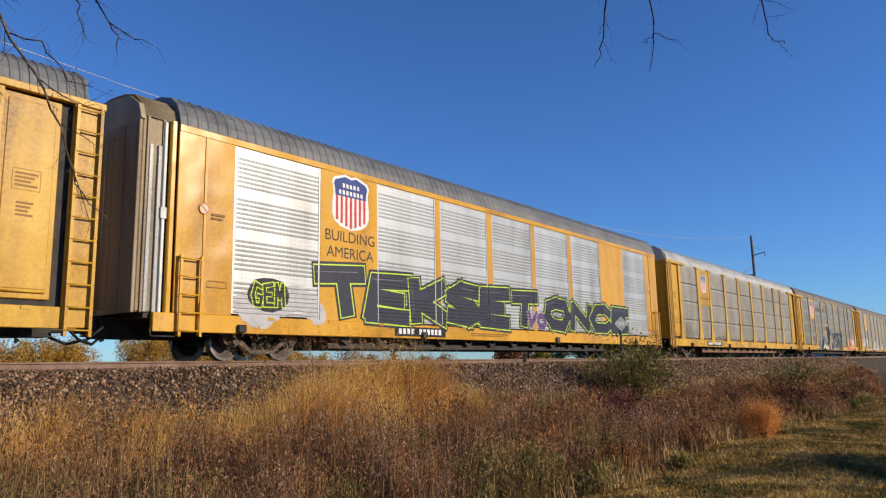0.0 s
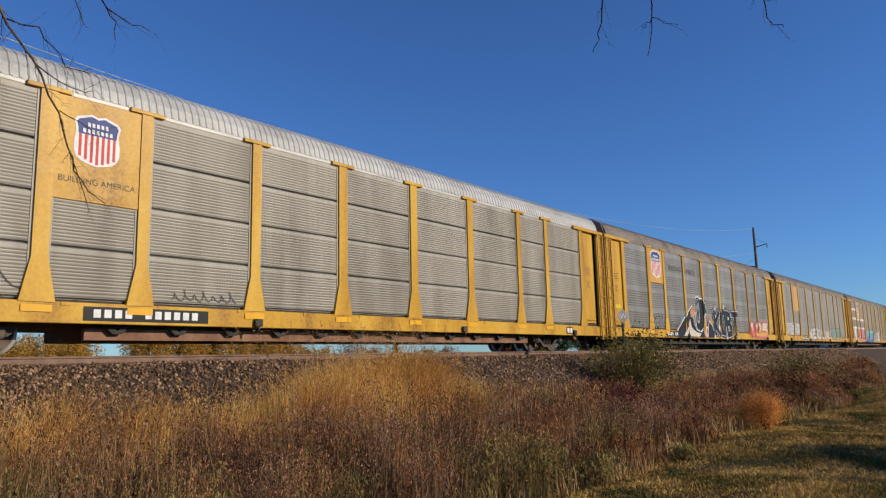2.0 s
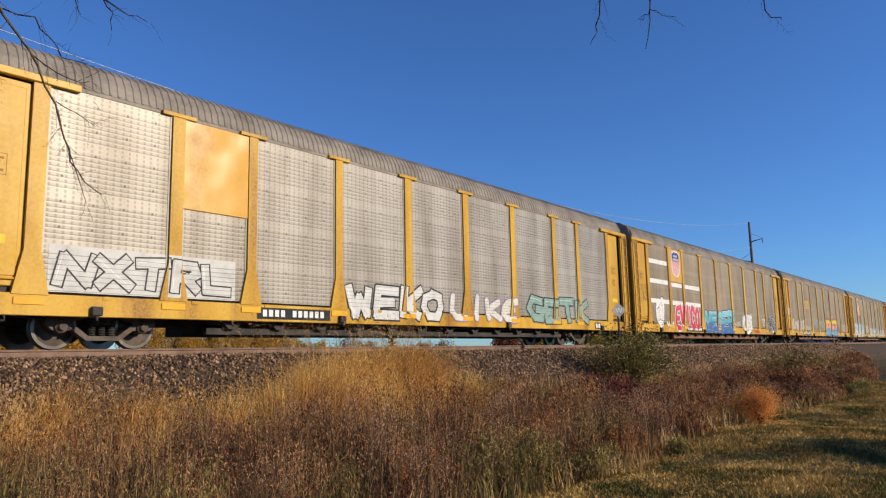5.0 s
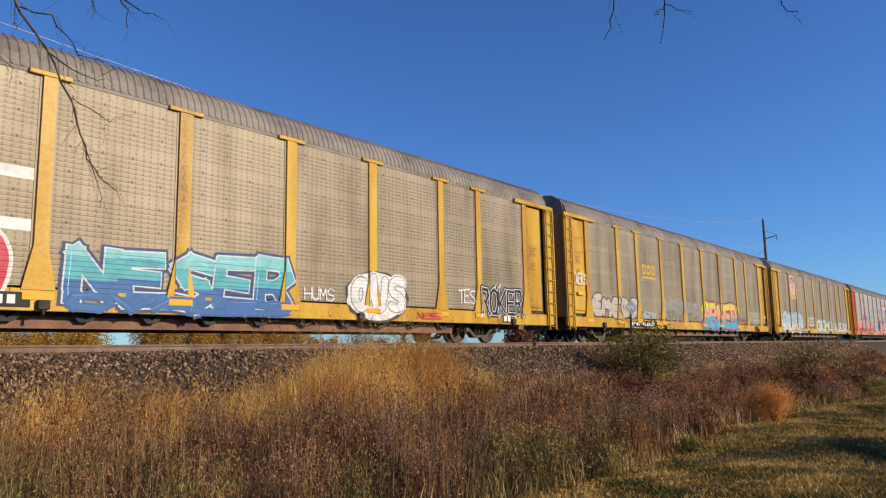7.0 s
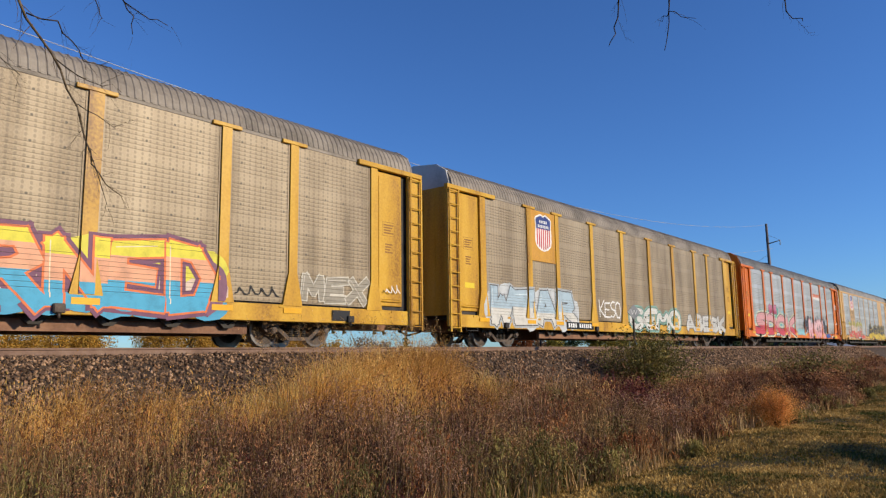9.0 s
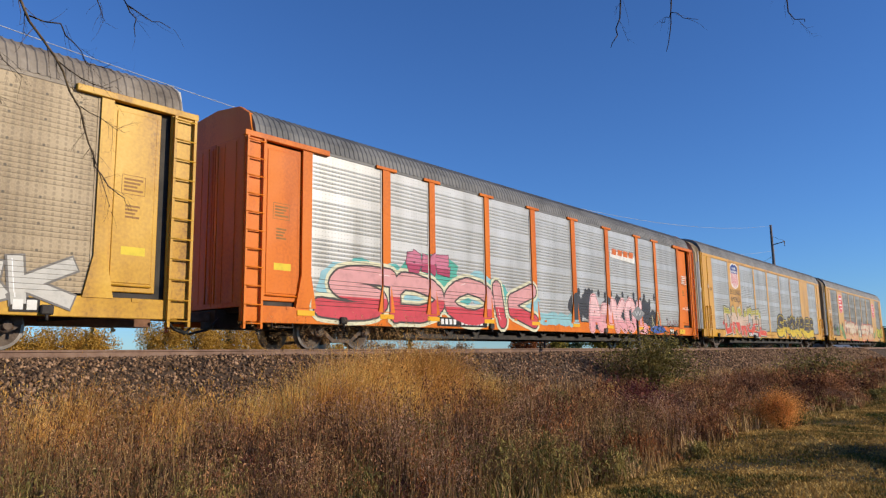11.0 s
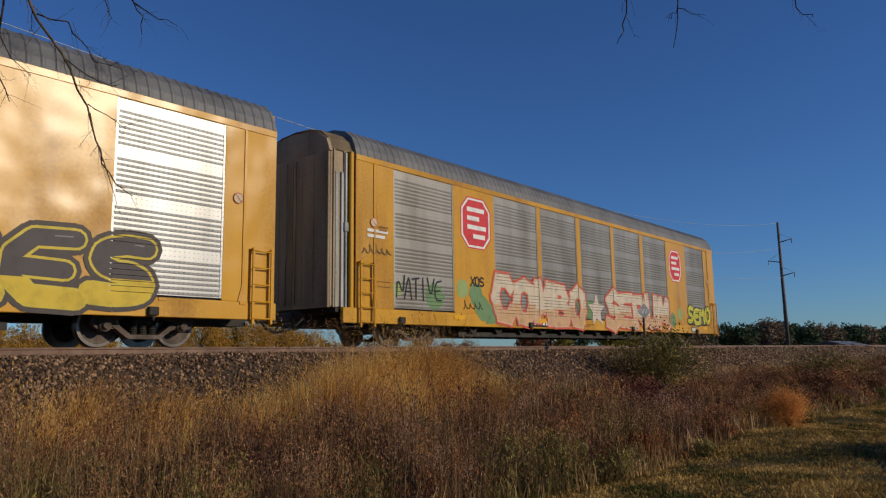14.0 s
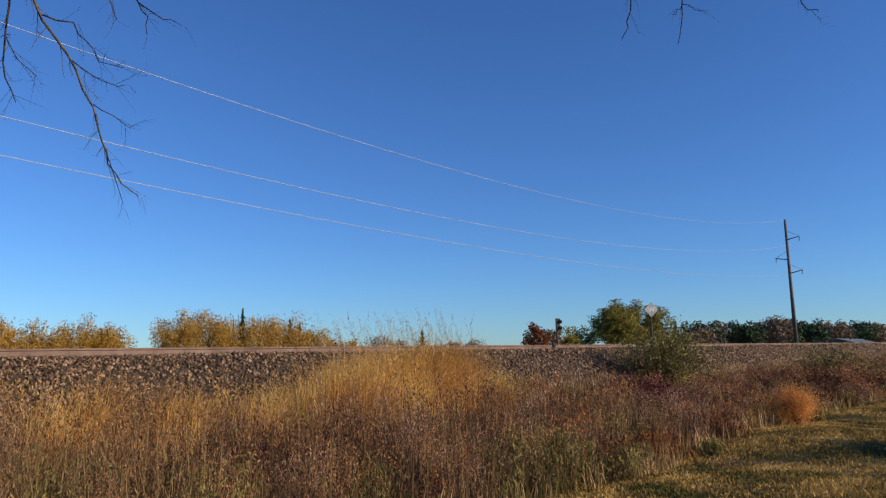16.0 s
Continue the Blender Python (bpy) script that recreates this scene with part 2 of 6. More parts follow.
SHED_WALL = mat("white_shed_wall", [(0.5, 0.5, 0.48), (0.68, 0.68, 0.66)], 0.7, 0, 1, 10, 0.05)
rng = np.random.default_rng(7)


# ---- building blocks ----
def link_mesh(name, bm, material, parent=None, label=""):
    me = bpy.data.meshes.new(name)
    bm.to_mesh(me)
    bm.free()
    for m in (material if isinstance(material, (list, tuple)) else [material]):
        me.materials.append(m)
    ob = new(name, me)
    if parent:
        ob.parent = parent
    if label:
        ob["label"] = label
    return ob


def part(name, bm, material, parent, label=""):
    """One mesh object under a thing or under a part."""
    return link_mesh(name, bm, material, parent, label)


def share(name, me, parent, place=(0, 0, 0), label=""):
    ob = new(name, me)
    ob.parent = parent
    ob.location = place
    if label:
        ob["label"] = label
    return ob


def thing(name, label, category, group="", at=(0, 0, 0)):
    ob = new(name)
    ob.location = at
    ob.empty_display_size = 0.2
    return tagged(ob, label, category, group)


def box(bm, x0, x1, y0, y1, z0, z1, bevel=0.0, index=0):
    vs = [bm.verts.new(p) for p in ((x0, y0, z0), (x1, y0, z0), (x1, y1, z0), (x0, y1, z0), (x0, y0, z1), (x1, y0, z1), (x1, y1, z1), (x0, y1, z1))]
    fs = [bm.faces.new([vs[i] for i in f]) for f in ((3, 2, 1, 0), (4, 5, 6, 7), (0, 1, 5, 4), (1, 2, 6, 5), (2, 3, 7, 6), (3, 0, 4, 7))]
    for f in fs:
        f.material_index = index
    if bevel:
        bmesh.ops.bevel(bm, geom=list({e for f in fs for e in f.edges}), offset=bevel, segments=1, affect="EDGES")
    return fs


def prism(bm, outline, y0, y1, index=0):
    """An outline of (x, z) made solid from y0 to y1."""
    a = [bm.verts.new((x, y0, z)) for x, z in outline]
    b = [bm.verts.new((x, y1, z)) for x, z in outline]
    fs = [bm.faces.new(a), bm.faces.new(b[::-1])]
    k = len(a)
    fs += [bm.faces.new((a[i], b[i], b[(i + 1) % k], a[(i + 1) % k])) for i in range(k)]
    for f in fs:
        f.material_index = index
    bmesh.ops.recalc_face_normals(bm, faces=fs)


def rod(bm, p, q, r0, r1=None, sides=6, index=0):
    p, q = Vector(p), Vector(q)
    r1 = r0 if r1 is None else r1
    d = (q - p).normalized()
    u = d.orthogonal().normalized()
    v = d.cross(u)
    a, b = [], []
    for i in range(sides):
        w = math.cos(2 * math.pi * i / sides) * u + math.sin(2 * math.pi * i / sides) * v
        a.append(bm.verts.new(p + w * r0))
        b.append(bm.verts.new(q + w * r1))
    for i in range(sides):
        f = bm.faces.new((a[i], a[(i + 1) % sides], b[(i + 1) % sides], b[i]))
        f.smooth, f.material_index = True, index
    bm.faces.new(a[::-1]).material_index = index
    bm.faces.new(b).material_index = index


def lathe_y(bm, profile, cx, cz, sides=28, index=0, caps=True):
    """Rings (radius, y) swept about an axis along y."""
    rings = [[bm.verts.new((cx + r * math.cos(2 * math.pi * i / sides), y, cz + r * math.sin(2 * math.pi * i / sides))) for i in range(sides)] for r, y in profile]
    for a, b in zip(rings, rings[1:]):
        for i in range(sides):
            bm.faces.new((a[i], a[(i + 1) % sides], b[(i + 1) % sides], b[i])).material_index = index
    if not caps:
        return
    bm.faces.new(rings[0]).material_index = index
    bm.faces.new(rings[-1][::-1]).material_index = index


def from_arrays(name, verts, faces, material, label, category, kind="stuff"):
    me = bpy.data.meshes.new(name)
    sizes = [f.shape[1] for f in faces]
    me.vertices.add(len(verts))
    me.vertices.foreach_set("co", np.asarray(verts, np.float32).ravel())
    loops = np.concatenate([f.ravel() for f in faces]).astype(np.int32)
    counts = np.concatenate([np.full(len(f), s) for f, s in zip(faces, sizes)])
    me.loops.add(len(loops))
    me.loops.foreach_set("vertex_index", loops)
    me.polygons.add(len(counts))
    me.polygons.foreach_set("loop_start", np.concatenate([[0], np.cumsum(counts)[:-1]]).astype(np.int32))
    me.update(calc_edges=True)
    me.validate()
    me.materials.append(material)
    return tagged(new(name, me), label, category, kind=kind)


# ---- ground ----
def height(x, y):
    """The ground: lawn, a shallow ditch full of weeds, the track's bank, and the fields beyond."""
    x, y = np.asarray(x, float), np.asarray(y, float)
    z = np.interp(y, [-3000, -60, 4.0, 6.0, 8.5, 10.4, 13.0, 13.5, 17.4, 20.6, 26.0, 60, 3000], [-1.9, -1.85, -1.8, -1.95, -2.05, -1.75, -0.38, -0.195, -0.195, -1.5, -1.5, -1.3, -1.3])
    calm = np.exp(-((y - 15.5) / 2.6) ** 4)
    wob = 0.06 * np.sin(x * 0.9 + y * 0.4) + 0.05 * np.sin(x * 0.37 - y * 1.1 + 1.0)
    return z + wob * (1 - calm) * np.clip(1.2 - np.hypot(x, y) / 200, 0, 1)


gy = np.concatenate([[-3000, -800, -200, -60, -25, -12, -6, -2], np.arange(0, 24, 0.5), [26, 32, 45, 70, 120, 250, 700, 3000]])
gx = np.concatenate([[-3000, -900, -300, -100, -50, -25], np.arange(-12, 70, 1.0), [75, 82, 90, 105, 130, 170, 240, 400, 900, 3000]])
GX, GY = np.meshgrid(gx, gy)
idx = np.arange(GX.size).reshape(GX.shape)
gfaces = np.stack([idx[:-1, :-1], idx[:-1, 1:], idx[1:, 1:], idx[1:, :-1]], -1).reshape(-1, 4)
ground = from_arrays("ground", np.stack([GX, GY, height(GX, GY)], -1).reshape(-1, 3), [gfaces], EARTH, "dry autumn meadow and lawn soil beside a railway bank", "ground", "structure")
ground.data.materials.append(BALLAST_BED)
ground.data.polygons.foreach_set("material_index", (np.abs(GY[:-1, :-1].ravel() + 0.25 - 15.5) < 4.4).astype(np.int32))


# ---- track ----
def build_track():
    track = tagged(thing("railway_track", "single track of rusty rails on stone ballast", "railway track"), kind="structure")
    prof = [(-0.075, -0.18), (0.075, -0.18), (0.075, -0.168), (0.014, -0.145), (0.010, -0.05), (0.036, -0.038), (0.036, -0.006), (0.028, 0.0), (-0.028, 0.0), (-0.036, -0.006), (-0.036, -0.038), (-0.010, -0.05), (-0.014, -0.145), (-0.075, -0.168)]
    for y in (TRACK_Y - 0.755, TRACK_Y + 0.755):
        bm = bmesh.new()
        a = [bm.verts.new((-400, y + p, z)) for p, z in prof]
        b = [bm.verts.new((900, y + p, z)) for p, z in prof]
        for i in range(len(prof)):
            bm.faces.new((a[i], a[(i + 1) % 14], b[(i + 1) % 14], b[i]))
        bm.faces.new(a[::-1])
        bm.faces.new(b)
        bmesh.ops.recalc_face_normals(bm, faces=bm.faces)
        part("rail", bm, RAIL_SIDE, track, "rusty brown steel rail")
    return track


TRACK = build_track()


def ballast():
    """Loose crushed stone on the near shoulder and between the rails."""
    n = 80000
    x = 2 + 78 * rng.random(n) ** 1.9
    y = 10.7 + (17.3 - 10.7) * rng.random(n) ** 1.35
    z = height(x, y)
    r = rng.uniform(0.017, 0.044, n) * (1 + x / 70)
    base = np.array([(1, 0, 0), (-1, 0, 0), (0, 1, 0), (0, -1, 0), (0, 0, 1), (0, 0, -1)], float)
    v = base[None] * (r[:, None, None] * rng.uniform(0.6, 1.25, (n, 6, 1))) + rng.normal(0, 0.25, (n, 6, 3)) * r[:, None, None]
    v += np.stack([x, y, z + 0.3 * r], -1)[:, None]
    tri = np.array([(0, 2, 4), (2, 1, 4), (1, 3, 4), (3, 0, 4), (2, 0, 5), (1, 2, 5), (3, 1, 5), (0, 3, 5)])
    f = (np.arange(n)[:, None, None] * 6 + tri[None]).reshape(-1, 3)
    from_arrays("ballast_stones", v.reshape(-1, 3), [f], STONE, "grey-brown crushed stone ballast on the track bank", "ballast")


ballast()


# ---- plants ----
def blades(x, y, h, w, lean, z=None, az=None, curl=0.5):
    """Bent grass blades: five points each."""
    n = len(x)
    z = height(x, y) - 0.03 if z is None else z
    az = rng.uniform(0, 2 * np.pi, n) if az is None else az
    face = rng.uniform(0, 2 * np.pi, n)
    dx, dy = np.cos(az) * lean, np.sin(az) * lean
    px, py = np.cos(face) * w / 2, np.sin(face) * w / 2
    p = np.zeros((n, 5, 3))
    for i, (s, k) in enumerate(((0, 1), (0, -1), (0.6, 0.8), (0.6, -0.8), (1, 0))):
        b = s ** (1 + curl)
        p[:, i, 0] = x + dx * h * b + px * k
        p[:, i, 1] = y + dy * h * b + py * k
        p[:, i, 2] = z + h * s * (1 - 0.35 * lean * s)
    o = np.arange(n)[:, None] * 5
    return p.reshape(-1, 3), o + np.array([[0, 1, 3, 2]]), o + np.array([[2, 3, 4]])


def leaflets(c, size, upright=1.0, slim=0.45):
    """Small four-cornered leaves scattered about, each turned its own way."""
    n = len(c)
    a, b = rng.normal(size=(n, 3)), rng.normal(size=(n, 3))
    a[:, 2] *= upright
    a /= np.linalg.norm(a, axis=1)[:, None]
    b -= a * (a * b).sum(1)[:, None]
    b /= np.linalg.norm(b, axis=1)[:, None]
    s = (size * rng.uniform(0.6, 1.4, n))[:, None]
    p = np.stack([c - a * s, c + b * s * slim, c + a * s, c - b * s * slim], 1)
    return p.reshape(-1, 3), np.arange(n)[:, None] * 4 + np.array([[0, 1, 2, 3]])


def wedge(n, y0, y1, near=1.0, x0=1.0, x1=75.0):
    """Places between the lawn and the bank, thinning out with distance."""
    y = y0 + (y1 - y0) * rng.random(n)
    lo, hi = np.maximum(x0, 0.28 * y), np.minimum(x1, 6.6 * y + 3)
    x = lo + (hi - lo) * rng.random(n) ** (1.9 / near)
    return x, y


def patch(x, y, s):
    """A smooth value of 0 to 1 that gathers plants into drifts."""
    return 0.5 + 0.25 * np.sin(x * s + 1.3 * np.sin(y * s * 0.7)) + 0.25 * np.sin(y * s * 1.7 + 0.6 * x * s + 2)


def meadow_grass():
    x, y = wedge(45000, 4.3, 11.5)
    k = rng.random(len(x)) < 0.35 + 0.65 * patch(x, y, 0.8)
    x, y = x[k], y[k]
    h = rng.uniform(0.2, 0.8, len(x)) * (1 - 0.45 * np.clip((y - 10.6) / 0.8, 0, 1)) * (0.55 + 0.45 * np.clip((y - 4.2) / 2.0, 0, 1))
    v, q, t = blades(x, y, h, rng.uniform(0.006, 0.014, len(x)) * (1 + x / 30), rng.uniform(0.05, 0.45, len(x)))
    n = 16000
    x2, y2 = wedge(n, 4.9, 9.2)
    keep = rng.random(n) < 0.2 + 0.8 * patch(x2 + 3.1, y2, 1.4) ** 1.5
    x2, y2 = x2[keep], y2[keep]
    v2, q2, t2 = blades(x2, y2, rng.uniform(0.6, 1.45, len(x2)) * np.where(x2 > 12, 0.6, 1.0) * (0.5 + 0.5 * np.clip((y2 - 4.8) / 1.5, 0, 1)), rng.uniform(0.006, 0.011, len(x2)), rng.uniform(0.03, 0.4, len(x2)), curl=1.0)
    from_arrays("straw_blades", v2, [q2, t2], STRAW, "pale upright straw blades among the weeds", "grass")
    from_arrays("dry_grass", v, [q, t], TAN_GRASS, "tan dry grass standing in the ditch", "grass")
    # brighter golden tufts
    pts = []
    for cx, cy, rx, ry, hh, n in ((8.5, 9.3, 1.35, 0.9, 2.2, 10000), (9.5, 9.5, 0.9, 0.8, 2.35, 5000), (10.8, 9.6, 1.0, 0.8, 2.3, 9000), (9.9, 8.7, 1.5, 0.5, 1.6, 4000), (4.3, 9.9, 0.4, 0.4, 1.8, 1100), (5.3, 9.6, 0.45, 0.4, 1.7, 1500), (6.4, 9.3, 0.4, 0.4, 1.6, 1200), (3.5, 9.3, 0.3, 0.4, 1.75, 900), (7.2, 9.9, 0.4, 0.4, 1.6, 1500), (13.3, 9.9, 0.5, 0.5, 1.5, 1300), (12.6, 9.5, 0.4, 0.4, 1.5, 900), (8.2, 5.2, 0.8, 0.3, 0.6, 900), (15.0, 5.3, 1.2, 0.4, 0.6, 1200)):
        a, r = rng.uniform(0, 2 * np.pi, n), np.sqrt(rng.random(n))
        fall = 1 - 0.35 * r ** 2
        pts.append((cx + rx * r * np.cos(a), cy + ry * r * np.sin(a), hh * fall * (0.45 + 0.55 * rng.random(n) ** 0.8)))
    x, y, h = (np.concatenate(c) for c in zip(*pts))
    v, q, t = blades(x, y, h, rng.uniform(0.006, 0.013, len(x)), rng.uniform(0.05, 0.62, len(x)), az=rng.normal(-0.3, 1.3, len(x)), curl=1.3)
    tip = v.reshape(-1, 5, 3)[:, 4][rng.random(len(x)) < 0.12]
    c = (tip[:, None] + rng.normal(0, 1, (len(tip), 7, 3)) * np.array([0.02, 0.02, 0.045])).reshape(-1, 3)
    hv, hq = leaflets(c, 0.016, 3.0, 0.3)
    from_arrays("grass_heads", hv, [hq], GOLD_GRASS, "feathery seed heads of the tall grass", "grass")
    from_arrays("golden_grass", v, [q, t], GOLD_GRASS, "tall golden dry grass clumps at the bank's foot", "grass")


def green_tufts():
    pts = []
    for cx, cy, r, h, n in ((2.6, 5.4, 0.25, 0.75, 300), (3.3, 5.2, 0.3, 0.6, 350), (3.9, 5.0, 0.25, 0.65, 260), (4.8, 5.0, 0.3, 0.55, 260), (3.0, 9.6, 0.25, 1.3, 300), (5.6, 9.9, 0.3, 1.3, 300), (12.8, 10.0, 0.3, 1.5, 420), (13.6, 9.8, 0.3, 1.5, 420), (2.9, 8.2, 0.4, 1.4, 420), (3.8, 7.4, 0.4, 1.2, 420), (5.0, 6.4, 0.5, 1.0, 420), (7.6, 6.2, 0.5, 0.9, 420), (8.9, 5.4, 0.5, 0.7, 420), (2.3, 6.6, 0.4, 1.2, 400), (6.3, 9.9, 0.4, 1.5, 420), (7.0, 5.0, 0.5, 0.5, 420)):
        pts.append((cx + rng.normal(0, r, n), cy + rng.normal(0, r * 0.7, n), h * rng.uniform(0.5, 1.0, n)))
    x, y, h = (np.concatenate(c) for c in zip(*pts))
    v, q, t = blades(x, y, h, rng.uniform(0.008, 0.016, len(x)), rng.uniform(0.2, 0.9, len(x)), curl=1.2)
    from_arrays("green_grass", v, [q, t], GREEN_WEED, "fresh green grass tufts among dry weeds", "grass")


green_tufts()


def weeds(name, clumps, per_clump, y0, y1, hmin, hmax, leafmat, size, per, label, spread_r=0.4, upright=2.2):
    """Weeds that stand in clumps of their own height, with dark gaps between."""
    cx, cy = wedge(clumps, y0, y1, 1.15)
    hc = rng.uniform(hmin, hmax, clumps) * np.where(cx > 12.5, 0.66, 1.0) * np.where((np.abs(cx - 9.7) < 2.3) & (cy > 7.4) & (name != "gold_weeds"), 0.6, 1.0) * np.where((cy > 7.6) & (cx < 8) & (name != "gold_weeds"), 0.72, 1.0) * np.where((cx > 11.5) & (name == "gold_weeds"), 0.7, 1.0) * (0.45 + 0.55 * np.clip((cy - 4.3) / 1.8, 0, 1)) * (1 - 0.3 * np.clip((cy - 10.2) / 0.8, 0, 1))
    rc = spread_r * rng.uniform(0.5, 1.3, clumps) * (1 + cx / 50)
    k = np.repeat(np.arange(clumps), per_clump)
    n = len(k)
    dx, dy = rng.normal(0, 0.55, n), rng.normal(0, 0.55, n)
    x, y = cx[k] + dx * rc[k], np.maximum(cy[k] + dy * rc[k], 4.25)
    h = hc[k] * np.clip(1.05 - 0.25 * (dx * dx + dy * dy), 0.35, 1) * rng.uniform(0.72, 1.05, n)
    lean, az = rng.uniform(0, 0.3, n), np.arctan2(dy, dx) + rng.normal(0, 0.7, n)
    v, q, t = blades(x, y, h, 0.007 + 0.0003 * x, lean, az=az)
    from_arrays(name + "_stems", v, [q, t], STEM, "thin dry brown weed stems", "weeds")
    s = 1 - 0.8 * rng.random((n, per)) ** 1.25
    spread = 0.02 + 0.11 * (1.05 - s)
    a = rng.uniform(0, 2 * np.pi, (n, per))
    c = np.stack([x[:, None] + (np.cos(az) * lean * h)[:, None] * s ** 1.5 + np.cos(a) * spread,
                  y[:, None] + (np.sin(az) * lean * h)[:, None] * s ** 1.5 + np.sin(a) * spread,
                  height(x, y)[:, None] + h[:, None] * s * (1 - 0.35 * lean[:, None] * s)], -1).reshape(-1, 3)
    v, q = leaflets(c, size * (1 + c[:, 0] / 40) * np.clip(np.hypot(c[:, 0], c[:, 1]) / 9.0, 0.78, 1.0), upright, 0.22)
    from_arrays(name, v, [q], leafmat, label, "weeds")


meadow_grass()
weeds("mauve_weeds", 150, 60, 4.9, 9.6, 0.7, 1.75, MAUVE_WEED, 0.015, 30, "mauve-brown fluffy weed plumes in the ditch", 0.27, 1.3)
weeds("brown_weeds", 260, 56, 4.5, 10.6, 0.5, 1.8, BROWN_WEED, 0.021, 26, "dark brown seeded goldenrod weeds in the ditch", 0.27, 2.6)
weeds("rusty_weeds", 95, 40, 4.8, 10.2, 0.5, 1.55, RUST_WEED, 0.022, 22, "rust-red dry weeds among the brown ones", 0.28, 2.6)
weeds("plume_weeds", 110, 46, 4.8, 10.4, 0.7, 1.7, TAN_GRASS, 0.016, 26, "pale tan plumes of seeding weeds", 0.26, 1.4)
weeds("green_weeds", 190, 36, 4.3, 10.9, 0.35, 1.25, GREEN_WEED, 0.027, 20, "low green and yellowing weeds", 0.28, 2.0)
weeds("red_weeds", 40, 24, 4.8, 8.5, 0.5, 1.0, RED_LEAF, 0.024, 18, "dark red leafy weeds in the ditch", 0.24)
weeds("gold_weeds", 60, 44, 9.0, 10.9, 0.8, 1.75, GOLD_GRASS, 0.026, 12, "golden leafy weeds at the bank's foot", 0.26, 4.0)


def plume_stems():
    """Tall arching stems with feathery heads that stand over the golden clumps."""
    n = 150
    x, y = rng.uniform(7.2, 12.2, n), rng.uniform(8.8, 10.2, n)
    h = rng.uniform(2.15, 2.65, n)
    az, lean = rng.normal(2.9, 0.7, n), rng.uniform(0.12, 0.34, n)
    v, q, t = blades(x, y, h, 0.007, lean, az=az, curl=2.2)
    from_arrays("plume_stalks", v, [q, t], STEM, "thin arching stalks over the golden grass", "grass")
    p = v.reshape(-1, 5, 3)
    k = rng.random((n, 34))
    a, b = p[:, None, 2:4].mean(2), p[:, None, 4]
    c = a + (b - a) * (0.55 + 0.5 * k)[..., None]
    c += rng.normal(0, 1, c.shape) * np.array([0.016, 0.016, 0.022])
    hv, hq = leaflets(c.reshape(-1, 3), 0.013, 1.0, 0.3)
    from_arrays("plume_heads", hv, [hq], TAN_GRASS, "feathery pale heads of the arching stalks", "grass")


plume_stems()


def lawn():
    n = 150000
    x = 5 + 30 * rng.random(n) ** 1.6
    y = 0.5 + 4.3 * rng.random(n)
    v, q, t = blades(x, y, rng.uniform(0.02, 0.06, n) * (0.6 + 0.9 * patch(x, y, 2.3)), rng.uniform(0.006, 0.012, n) * (1 + x / 14), rng.uniform(0.2, 0.9, n), z=height(x, y) - 0.005)
    from_arrays("lawn_grass", v, [q, t], LAWN_GRASS, "short mown lawn, green and straw coloured", "lawn")


lawn()


def shrub(name, x, y, r, h, n, material, label, size=0.03, lift=0.1, stem_count=14):
    """A bush: thin stems that fork from one root, and many small leaves."""
    z = float(height(x, y))
    b = thing(name, label, "bush", at=(x, y, z))
    bm = bmesh.new()
    tips = []
    for i in range(stem_count):
        a, s = rng.uniform(0, 2 * np.pi), rng.uniform(0.3, 1.0)
        mid = Vector((math.cos(a) * r * s * 0.4, math.sin(a) * r * s * 0.4, h * 0.5))
        tip = Vector((math.cos(a) * r * s, math.sin(a) * r * s, h * (1.0 - 0.45 * s * s) * rng.uniform(0.75, 1.05)))
        rod(bm, (0, 0, -0.05), mid, 0.012, 0.008, 4)
        rod(bm, mid, tip, 0.008, 0.003, 4)
        tips += [(mid, tip)]
    part("stems", bm, STEM, b)
    k = rng.integers(0, len(tips), n)
    s = rng.random(n) ** 0.7
    m_, t_ = np.array([tuple(a) for a, _ in tips])[k] * 0.35, np.array([tuple(c) for _, c in tips])[k]
    c = m_ + (t_ - m_) * s[:, None] + rng.normal(0, 0.26 * r, (n, 3)) * np.array([1, 1, 0.8])
    c[:, 2] = np.maximum(c[:, 2], lift)
    v, q = leaflets(c, size)
    o = from_arrays("leaves", v, [q], material, "", "")
    del o["kind"]
    o.parent = b
    return b


shrub("green_bush", 23.9, 10.7, 1.5, 2.0, 9000, GREEN_WEED, "green yellowing bush below the track", 0.045, 0.1, 26)
shrub("red_bush", 18.0, 8.6, 0.9, 1.15, 2600, RED_LEAF, "dark red leafy bush in the ditch", 0.045)
shrub("red_bush", 16.3, 7.2, 0.7, 0.9, 1500, RED_LEAF, "dark red leafy bush in the ditch", 0.045)
shrub("orange_bush", 14.9, 4.0, 0.46, 0.74, 15000, ORANGE_LEAF, "feathery orange dry bush at the lawn's edge", 0.012, 0.02, 30)
shrub("dark_bush", 26.0, 5.6, 1.1, 1.2, 6000, BROWN_WEED, "dark brown bush at the lawn's edge", 0.035)
shrub("dark_bush", 31.5, 7.2, 1.6, 1.5, 6000, GREEN_WEED, "dull green bush near the bank", 0.05)
shrub("shade_bush", 13.8, -1.0, 1.1, 1.5, 9000, GREEN_WEED, "leafy garden bush that shades the lawn", 0.06)


